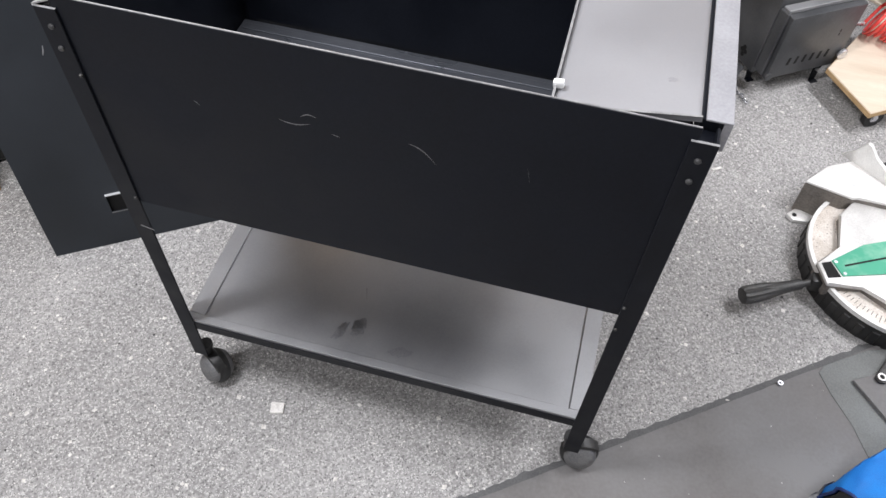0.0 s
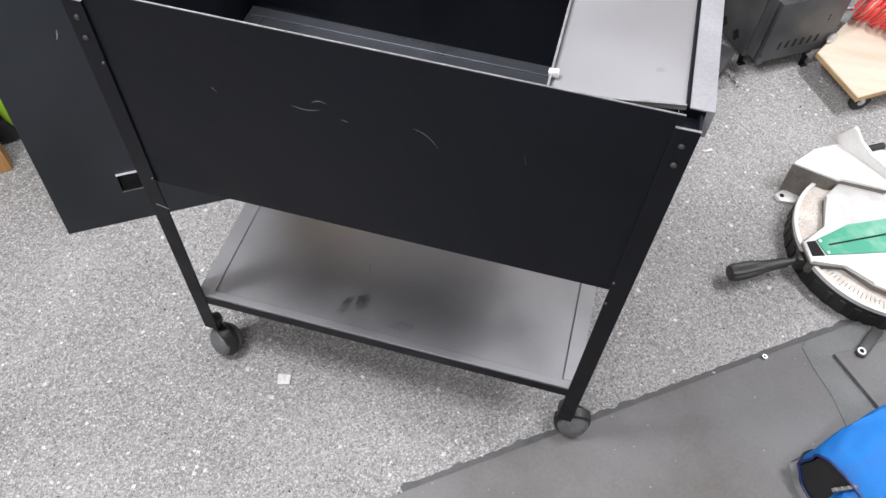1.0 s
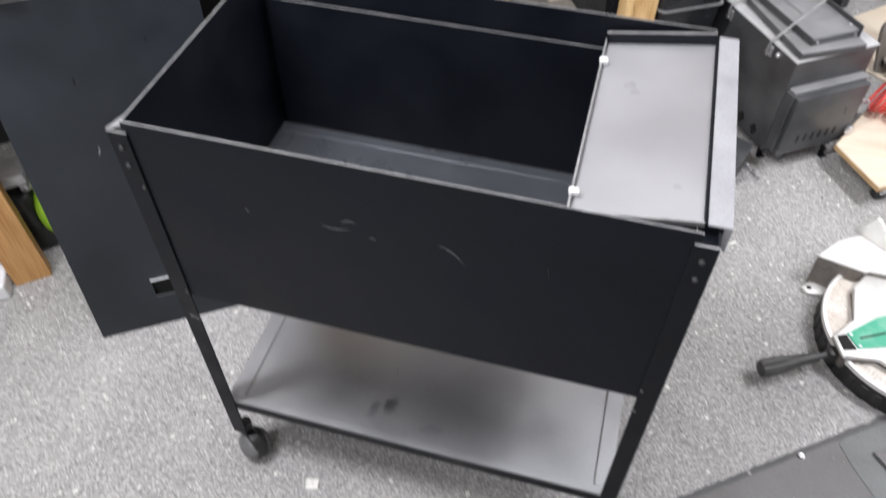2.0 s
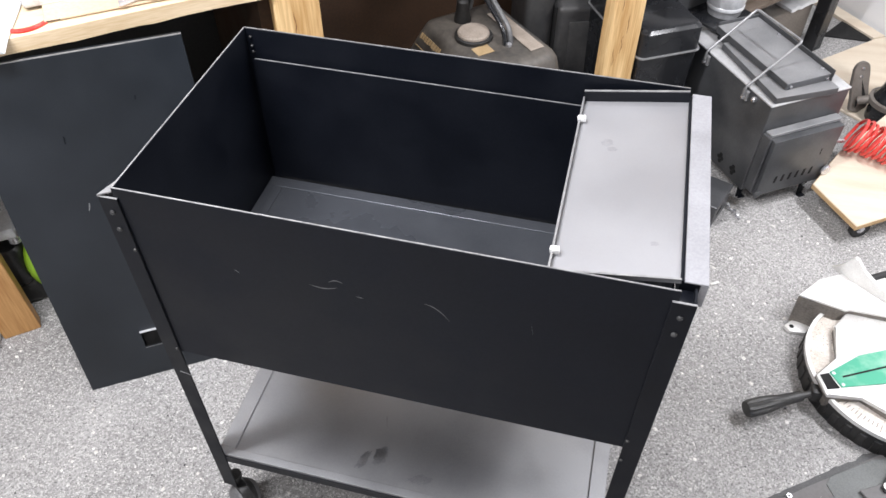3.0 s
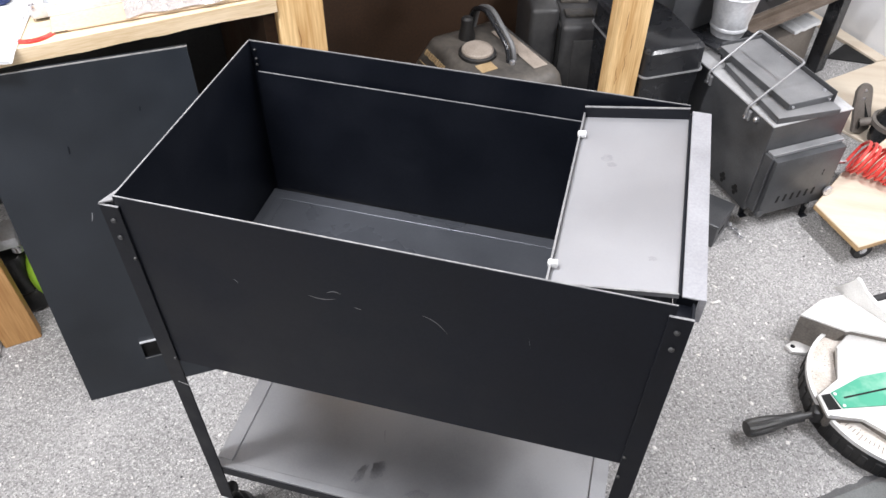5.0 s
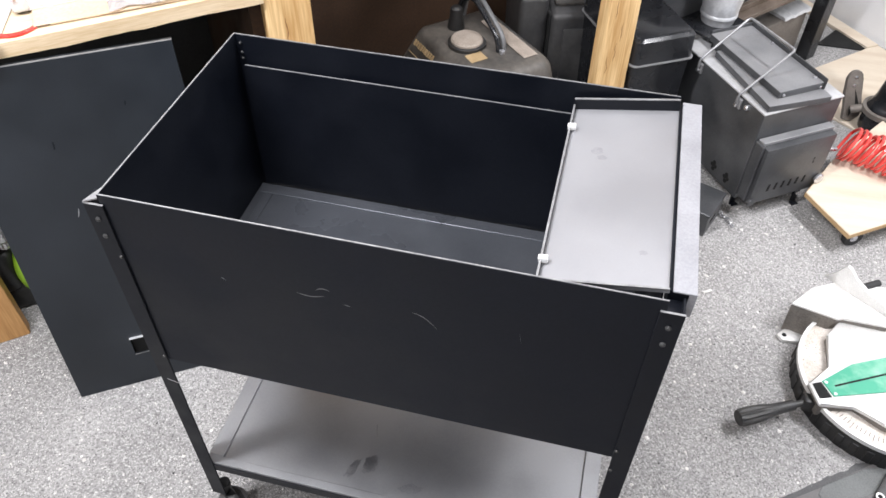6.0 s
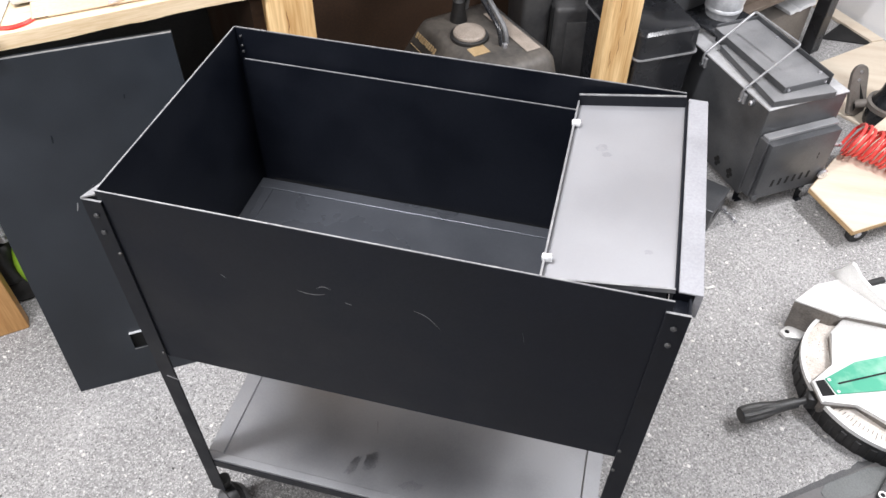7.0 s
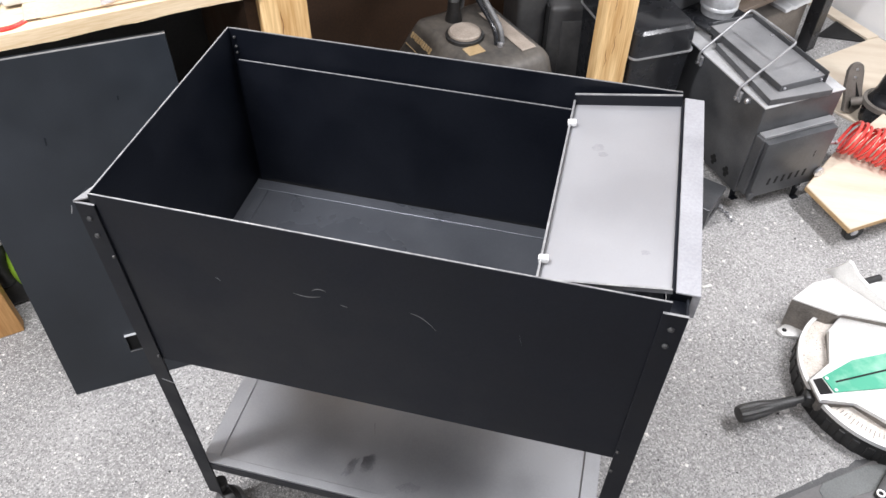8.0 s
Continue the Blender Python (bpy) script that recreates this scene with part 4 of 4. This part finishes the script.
for x, y, turn in ((1.372, 1.176, 25), (1.60, 1.36, 60), (1.49, 1.60, -20), (1.31, 1.36, 80)):
    c = part("caster", box(-0.022, 0.022, -0.022, 0.022, 0.0635, 0.066), M_ZINC, dolly, "bright plate caster with a black wheel")
    c.matrix_basis = pose(x, y, 0, 0, 0, turn)
    for s in (-1, 1):
        part("fork", prism([(-0.012, 0.028), (0.012, 0.064), (-0.016, 0.064)], -0.001, 0.001), M_ZINC, c).matrix_basis = pose(0, s * 0.012, 0, 90)
    w = part("wheel", turned([(0.008, -0.010), (0.026, -0.010), (0.0295, -0.006), (0.0295, 0.006), (0.026, 0.010), (0.008, 0.010)], 24), M_RUBBER, c, "black wheel", True)
    w.matrix_basis = pose(-0.006, 0, 0.0297, 90)
    part("hub", turned([(0.001, -0.0105), (0.011, -0.0100), (0.011, 0.0100), (0.001, 0.0105)], 16), M_ZINC, c, "", True).matrix_basis = pose(-0.006, 0, 0.0297, 90)

hose_pts = []
turns, per = 21, 22
random.seed(12)
axis0, axis1 = Vector((1.345, 1.475, 0.1345)), Vector((1.67, 1.345, 0.1345))
ax = (axis1 - axis0).normalized()
nrm = Vector((-ax.y, ax.x, 0))
for i in range(turns * per + 1):
    s = i / per
    a = 2 * math.pi * s
    r = 0.045 + 0.003 * math.sin(s * 1.7) + 0.0015 * math.sin(s * 5.1)
    slump = 0.020 * math.sin(a) + 0.003 * math.sin(s * 2.3)
    hose_pts.append(axis0.lerp(axis1, s / turns) + ax * slump + nrm * r * 1.25 * math.cos(a) + Vector((0, 0, r * math.sin(a))))
hose_pts.insert(0, hose_pts[0] + Vector((-0.02, -0.03, -0.012)))
hose_pts.insert(0, hose_pts[0] + Vector((-0.02, -0.03, -0.012)))
hose = thing("air_hose", Matrix.Identity(4), "coiled red polyurethane air hose lying on the dolly", "hose")
part("coil", tube(hose_pts, 0.0048, 9), M_RED, hose, "", True)
b = tube([hose_pts[0] + Vector((-0.028, -0.012, 0.002)), hose_pts[0]], 0.0058, 10)
part("coupling", b, M_ZINC, hose, "bright brass and steel coupling", True)

# ---- stand behind the dolly ----
stand = thing("black_stand", Matrix.Translation((1.520, 1.766, 0.0105)), "black steel tube stand with a grey bracket", "stand")
b = turned([(0.062, 0.0), (0.064, 0.01), (0.064, 0.085), (0.056, 0.095), (0.050, 0.12), (0.044, 0.20), (0.040, 0.50), (0.03, 0.52)], 32)
for v in b.verts:
    v.co.x += 0.05 * max(0.0, v.co.z - 0.07)
part("tube", b, M_GLOSS, stand, "", True)
part("ring", turned([(0.0645, 0.062), (0.074, 0.064), (0.074, 0.080), (0.0645, 0.082)], 32), M_DUSTY, stand, "grey clamp ring", True)
tongue = [(0.027 * math.cos(a), 0.150 + 0.028 * math.sin(a)) for a in [math.pi * i / 12 for i in range(13)]]
tongue += [(-0.026, 0.10), (-0.014, 0.045), (-0.012, 0.01), (0.020, 0.0), (0.048, 0.018), (0.050, 0.052), (0.034, 0.088)]
b = prism(tongue, -0.007, 0.007, 0.003, 2)
fit = Matrix.Translation((-0.105, 0.012, 0.0)) @ pose(0, 0, 0, 76, 0, 22)
bmesh.ops.transform(b, matrix=fit, verts=b.verts)
part("bracket", b, M_DUSTY, stand, "rounded grey bracket tongue", True)
for pts in ([(0.006, 0.118), (0.020, 0.062), (0.034, 0.060)], [(0.002, 0.046), (0.020, 0.046), (0.006, 0.018)]):
    b = prism(pts, 0.0072, 0.0078)
    bmesh.ops.transform(b, matrix=fit, verts=b.verts)
    part("web_opening", b, M_HOLE, stand, "dark triangular opening")
part("bracket_arm", tube([(-0.100, 0.012, 0.050), (-0.06, 0.005, 0.068)], 0.014, 10), M_DUSTY, stand, "", True)
for y in (0.156, 0.128):
    b = turned([(0.005, 0), (0.005, 0.003), (0.002, 0.004)], 10)
    part("bracket_bolt", b, M_ZINC, stand, "", True).matrix_basis = fit @ Matrix.Translation((0, y, 0.0068))

# ---- miter saw on the floor ----
SC = Vector((1.385, 0.655, 0.0))
saw = thing("miter_saw", Matrix.Translation(SC), "cast aluminium miter saw base with a green insert on the floor", "miter saw")


def local(pts):
    return [(x - SC.x, y - SC.y) for x, y in pts]


def ring(r0, r1, z0, z1, seg=72):
    prof = [(r0, z0), (r1, z0), (r1, z1), (r0, z1)]
    rings = [[(r * math.cos(2 * math.pi * i / seg), r * math.sin(2 * math.pi * i / seg), z) for r, z in prof] for i in range(seg)]
    return loft(rings + rings[:1], True, False)


part("base_skirt", ring(0.190, 0.2115, 0.002, 0.056), M_PLASTIC, saw, "dark grey ribbed skirt", True)
for k in range(40):
    a = 2 * math.pi * k / 40
    part("skirt_rib", box(0.2090, 0.2138, -0.009, 0.009, 0.002, 0.044, 0.002, 1), M_PLASTIC, saw).matrix_basis = pose(0, 0, 0, 0, 0, math.degrees(a))
part("scale_ring", ring(0.120, 0.2055, 0.046, 0.0595), M_ALUDUST, saw, "sawdust covered scale ring")
part("rim", ring(0.2045, 0.2135, 0.0565, 0.068), M_ALU, saw, "bright aluminium rim")
for k in range(31):
    a = radians(205 + 90 * k / 30)
    part("scale_mark", box(0.176, 0.196 if k % 5 == 0 else 0.188, -0.0008, 0.0008, 0.0595, 0.0600), M_DUSTY, saw).matrix_basis = pose(0, 0, 0, 0, 0, math.degrees(a))
TABLE = local([(1.183, 0.580), (1.203, 0.523), (1.280, 0.540), (1.340, 0.502), (1.44, 0.476), (1.55, 0.50), (1.58, 0.62), (1.57, 0.80), (1.42, 0.84), (1.29, 0.815), (1.238, 0.735), (1.238, 0.635)])
table = prism(TABLE, 0.074, 0.084, 0.004, 2)
# the table's shaded side is put into this darker colour
part("table_casting", prism([(x * 0.985, y * 0.985) for x, y in TABLE], 0.041, 0.0742), M_CASTSHADE, saw, "side of the table, colour darkened for shade and dirt")
top = part("table", table, M_ALU, saw, "bright cast aluminium table", True)
part("insert", prism(local([(1.213, 0.590), (1.236, 0.552), (1.37, 0.600), (1.47, 0.640), (1.50, 0.70), (1.46, 0.742), (1.378, 0.703), (1.285, 0.656)]), 0.0845, 0.0870, 0.001, 1), M_GREEN, top, "green plastic kerf insert")
part("kerf", prism(local([(1.240, 0.584), (1.242, 0.580), (1.475, 0.705), (1.473, 0.709)]), 0.0871, 0.0876), M_HOLE, top, "black kerf slot")
part("notch", prism(local([(1.192, 0.578), (1.205, 0.540), (1.233, 0.550), (1.212, 0.588)]), 0.0842, 0.0850), M_HOLE, top, "dark recess")
for p in ((1.222, 0.588), (1.240, 0.560)):
    part("screw", turned([(0.004, 0), (0.004, 0.001), (0.002, 0.0014)], 12), M_GALV, top, "", True).matrix_basis = Matrix.Translation((p[0] - SC.x, p[1] - SC.y, 0.087))
# wing sides carry their shade in the colour, only the top is bright
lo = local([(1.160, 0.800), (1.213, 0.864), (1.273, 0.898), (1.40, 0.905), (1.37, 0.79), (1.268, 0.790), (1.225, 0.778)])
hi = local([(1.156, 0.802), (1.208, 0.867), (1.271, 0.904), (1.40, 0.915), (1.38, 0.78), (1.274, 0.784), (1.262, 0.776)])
part("wing", loft([[(x, y, 0.004) for x, y in lo], [(x, y, 0.096) for x, y in hi]]), M_CASTSHADE, saw, "wing casting, colour darkened for its shaded side and dirt")
part("wing_top", prism(hi, 0.0963, 0.1035, 0.0015, 1), M_ALU, saw, "bright machined wing top")
part("wing_hole", turned([(0.011, 0.0), (0.011, 0.0006)], 18), M_GALV, saw, "grey screw").matrix_basis = Matrix.Translation((1.267 - SC.x, 0.828 - SC.y, 0.1036))
lug = prism(local([(1.146, 0.772), (1.160, 0.757), (1.215, 0.762), (1.215, 0.795), (1.165, 0.795)]), 0.001, 0.012, 0.002, 2)
part("foot_lug", lug, M_ALU, saw, "mounting lug with a bolt hole", True)
part("lug_hole", turned([(0.006, 0.012), (0.006, 0.0126)], 14), M_HOLE, saw, "dark bolt hole").matrix_basis = Matrix.Translation((1.164 - SC.x, 0.774 - SC.y, 0))
lug = prism(local([(1.319, 0.357), (1.326, 0.347), (1.340, 0.347), (1.385, 0.425), (1.362, 0.435)]), 0.017, 0.024, 0.002, 2)
part("foot_lug", lug, M_KNOB, saw, "mounting lug with a bolt hole", True)
LUG = Matrix.Translation((1.331 - SC.x, 0.358 - SC.y, 0))
part("lug_ring", ring(0.0055, 0.009, 0.026, 0.0285, 18), M_ALU, saw, "bright worn ring", True).matrix_basis = LUG
part("lug_hole", turned([(0.005, 0.026), (0.005, 0.0266)], 14), M_HOLE, saw, "dark bolt hole").matrix_basis = LUG
fence = prism([(-0.035, 0.0), (-0.012, 0.030), (0.004, 0.070), (0.014, 0.069), (0.04, 0.045), (0.08, 0.030), (0.13, 0.027), (0.24, 0.027), (0.24, 0.0)], -0.005, 0.005, 0.001, 1)
bmesh.ops.transform(fence, matrix=Matrix.Translation((1.272 - SC.x, 0.902 - SC.y, 0.101)) @ pose(0, 0, 0, 90, 0, -38), verts=fence.verts)
part("fence", fence, M_ALU, saw, "bright aluminium fence", True)
part("fence_rod", tube([(1.335 - SC.x, 0.900 - SC.y, 0.105), (1.375 - SC.x, 0.925 - SC.y, 0.105)], 0.009, 12), M_RUBBER, saw, "black rod", True)
part("fence_screw", turned([(0.006, 0), (0.006, 0.010), (0.003, 0.012)], 8), M_ZINC, saw, "", True).matrix_basis = Matrix.Translation((1.362 - SC.x, 0.838 - SC.y, 0.10))
# clamp handle
kd = Vector((-0.875, -0.46, -0.03)).normalized()
rings = []
K0 = Vector((1.180 - SC.x, 0.545 - SC.y, 0.050))
kside = Vector((-kd.y, kd.x, 0)).normalized()
kup = kd.cross(kside)
for d, r, flute in ((0.0, 0.008, 0), (0.022, 0.008, 0), (0.024, 0.0125, 0), (0.05, 0.0130, 0), (0.075, 0.0145, 0), (0.092, 0.0170, 0.2), (0.105, 0.0195, 0.8), (0.125, 0.0208, 1), (0.150, 0.0212, 1), (0.158, 0.0205, 0.7), (0.1625, 0.0185, 0.2), (0.1635, 0.0165, 0), (0.1640, 0.004, 0)):
    c = K0 + kd * d
    ringp = []
    for i in range(66):
        a = 2 * math.pi * i / 66
        rr = r * (1 - 0.16 * flute * (0.5 + 0.5 * math.cos(11 * a)))
        ringp.append(c + kside * rr * math.cos(a) + kup * rr * math.sin(a))
    rings.append(ringp)
part("clamp_handle", loft(rings), M_KNOB, saw, "black fluted plastic clamp handle", True)
part("clamp_block", box(-0.205, -0.178, -0.118, -0.090, 0.030, 0.066, 0.004, 2), M_PLASTIC, saw, "", True)

# ---- blue tool bag ----
BAG = Matrix.Translation((1.188, 0.075, 0.0062)) @ pose(0, 0, 0, 0, 0, 38.9) @ Matrix.Translation((-0.010, -0.002, 0))
bag = thing("tool_bag", BAG, "bright blue nylon bag with an open black-lined end", "bag")
N = 40


def bag_ring(x, w, hgt, off=0.0, inner=1.0):
    out = []
    for i in range(N):
        a = 2 * math.pi * i / N
        c, s = math.cos(a), math.sin(a)
        px = math.copysign(abs(c) ** 0.6, c)
        pz = math.copysign(abs(s) ** 0.6, s)
        k = 1 + 0.13 * noise.noise((x * 12, c * 1.9, s * 1.9 + off)) + 0.07 * noise.noise((x * 34, c * 4, s * 4))
        out.append((x + 0.012 * s, -0.10 + w * px * k * inner, max(0.001, hgt * 0.5 + hgt * 0.5 * pz * (k if s > 0 else 1) * inner)))
    return out


prof = [(0.0, 0.070, 0.100), (0.006, 0.080, 0.108), (0.02, 0.090, 0.124), (0.035, 0.095, 0.130), (0.05, 0.097, 0.134), (0.065, 0.099, 0.137), (0.08, 0.100, 0.140), (0.10, 0.100, 0.143), (0.12, 0.101, 0.146), (0.14, 0.101, 0.148), (0.16, 0.102, 0.150), (0.19, 0.102, 0.151), (0.22, 0.101, 0.151), (0.26, 0.100, 0.150), (0.34, 0.094, 0.138), (0.40, 0.075, 0.11), (0.41, 0.05, 0.07)]
part("shell", loft([bag_ring(*p) for p in prof[1:]], True, False), M_BLUE, bag, "bright blue nylon shell", True)
part("lining", loft([bag_ring(0.008, 0.076, 0.102), bag_ring(0.05, 0.074, 0.10), bag_ring(0.10, 0.06, 0.09)]), M_BLACKFAB, bag, "black lining in the open end", True)
part("rim_piping", tube([*bag_ring(0.005, 0.081, 0.109), bag_ring(0.005, 0.081, 0.109)[0]], 0.0030, 8, False), M_NAVY, bag, "dark blue piping", True)
panel = [[(p[0], p[1], p[2]) for p in bag_ring(x, w + 0.0022, h + 0.0022)[29:38]] for x, w, h in ((0.05, 0.0975, 0.134), (0.08, 0.100, 0.140), (0.16, 0.102, 0.150), (0.26, 0.100, 0.150), (0.33, 0.0955, 0.140))]
part("side_panel", loft(panel, False, False), M_GREYFAB, bag, "grey mesh side panel", True)
zip_pts = [bag_ring(x, w + 0.003, h + 0.003)[1] for x, w, h in ((0.0, 0.084, 0.115), (0.03, 0.096, 0.130), (0.08, 0.100, 0.140), (0.16, 0.102, 0.150), (0.26, 0.100, 0.150))]
zip_pts = [(x, -0.20 - (y + 0.0), z) for x, y, z in zip_pts]
part("zipper", tube(zip_pts, 0.0035, 8), M_HOLE, bag, "black zipper", True)
part("zip_pull", box(-0.012, 0.022, -0.188, -0.180, 0.070, 0.078, 0.002, 2), M_ZINC, bag, "metal zip pull", True)
part("label", box(0.17, 0.20, -0.004, -0.003, 0.0, 0.001), M_PAPER, bag).matrix_basis = pose(0.0, -0.055, 0.151, 4)
collar = [[p for p in bag_ring(x, w, hh)[24:40]] for x, w, hh in ((-0.010, 0.090, 0.104), (-0.004, 0.090, 0.109), (0.004, 0.088, 0.113), (0.02, 0.0935, 0.1275), (0.04, 0.0995, 0.1345))]
part("collar", loft(collar, False, False), M_GREYFAB, bag, "pale grey mesh collar", True)
pocket = bmesh.new()
bmesh.ops.create_uvsphere(pocket, u_segments=44, v_segments=26, radius=1)
for v in pocket.verts:
    k = 1 + 0.16 * noise.noise(v.co * 2.3) + 0.07 * noise.noise(v.co * 6)
    v.co = Vector((0.058 + 0.092 * v.co.x * k, -0.132 + 0.050 * v.co.y * k, max(0.002, 0.054 + 0.060 * v.co.z * k)))
part("pocket", pocket, M_BLUE, bag, "folded blue nylon pocket", True)
zline = [(-0.014 + 0.15 * t, -0.086 - 0.060 * t, 0.092 + 0.030 * math.sin(2.4 * t)) for t in [i / 16 for i in range(17)]]
part("pocket_zip", tube(zline, 0.0038, 8), M_DUSTY, bag, "metal toothed zip", True)
for q in range(15):
    x, y, z = Vector(zline[q]).lerp(Vector(zline[q + 1]), 0.5)
    part("zip_tooth", box(x - 0.0016, x + 0.0016, y - 0.0032, y + 0.0032, z, z + 0.0042), M_HOOD, bag)
patch = [bag_ring(x, w + 0.003, hh + 0.003)[11:17] for x, w, hh in ((0.035, 0.095, 0.130), (0.065, 0.099, 0.137), (0.10, 0.100, 0.143), (0.14, 0.101, 0.148), (0.18, 0.102, 0.151))]
part("grey_patch", loft(patch, False, False), M_GREYFAB, bag, "grey mesh patch", True)
b = turned([(0.003, 0), (0.009, 0.002), (0.012, 0.008), (0.012, 0.05), (0.006, 0.056)], 16)
part("brass_tool", b, M_BRASS, bag, "brass coloured tool end", True).matrix_basis = pose(-0.004, -0.155, 0.03, 0, 80, 20)

# ---- litter on the floor ----
solid("hex_nut", ring(0.0028, 0.0062, 0.0, 0.005, 6), M_ZINC, Matrix.Translation((1.131, 0.296, 0.0064)), "loose bright steel nut on the mat", "nut")
solid("foam_chip", prism([(-0.014, -0.011), (0.012, -0.013), (0.015, 0.008), (-0.011, 0.013)], 0.0, 0.006, 0.001, 1), M_CHIP, Matrix.Translation((0.151, -0.036, 0.0005)) @ pose(0, 0, 0, 0, 0, 20), "pale square chip on the floor", "chip")
solid("pale_strip", prism([(-0.014, -0.003), (0.014, -0.004), (0.014, 0.003), (-0.013, 0.004)], 0.0, 0.004, 0.001, 1), M_CHIP, Matrix.Translation((0.975, 0.885, 0.0005)) @ pose(0, 0, 0, 0, 0, 35), "pale wood sliver on the floor", "sliver")


def litter(name, count, x0, x1, y0, y1, z, smin, smax, seed, mat, label):
    """Flakes strewn over the floor, thicker in drifts."""
    rng = np.random.RandomState(seed)
    verts, faces = [], []
    while len(faces) < count * 2:
        x, y = rng.uniform(x0, x1), rng.uniform(y0, y1)
        over_mat = y < 0.726 * (x - 0.464) - 0.191 and x > 0.1
        if over_mat != (z > 0.004):
            continue
        if noise.noise((x * 2.2, y * 2.2, 4)) + 0.55 < rng.uniform(0, 1) * 0.9:
            continue
        s = smin + (smax - smin) * rng.uniform(0, 1) ** 5
        a, k = rng.uniform(0, math.pi), rng.uniform(0.3, 1)
        u, v = (s * math.cos(a), s * math.sin(a)), (-s * k * math.sin(a), s * k * math.cos(a))
        n = len(verts)
        t = z + s * 0.5
        verts += [(x - u[0], y - u[1], z + 0.0003), (x + v[0], y + v[1], z + 0.0003), (x + u[0], y + u[1], z + 0.0003), (x - v[0], y - v[1], z + 0.0003), (x + u[0] * 0.2, y + v[1] * 0.2, t)]
        faces += [(n, n + 3, n + 4), (n + 3, n + 2, n + 4), (n + 2, n + 1, n + 4), (n + 1, n, n + 4)]
    me = bpy.data.meshes.new(name)
    me.from_pydata(verts, [], faces)
    me.materials.append(mat)
    return tagged(new(name, me), label, "debris", kind="stuff")


litter("floor_flakes", 12000, -1.3, 1.9, -0.9, 1.7, 0.0, 0.0012, 0.0070, 5, M_CHIP, "pale flakes and swarf strewn on the floor")
litter("dark_grit", 4000, -1.3, 1.9, -0.9, 1.7, 0.0, 0.0010, 0.0040, 6, M_GRIT, "dark grit strewn on the floor")
litter("mat_flakes", 70, 0.2, 1.7, -0.9, 0.6, 0.006, 0.0010, 0.0045, 7, M_CHIP, "a few pale flakes on the mat")
litter("wood_chips", 420, -1.2, 1.6, -0.8, 1.5, 0.0, 0.0022, 0.0085, 11, M_CHIP, "larger pale wood chips and shavings on the floor")
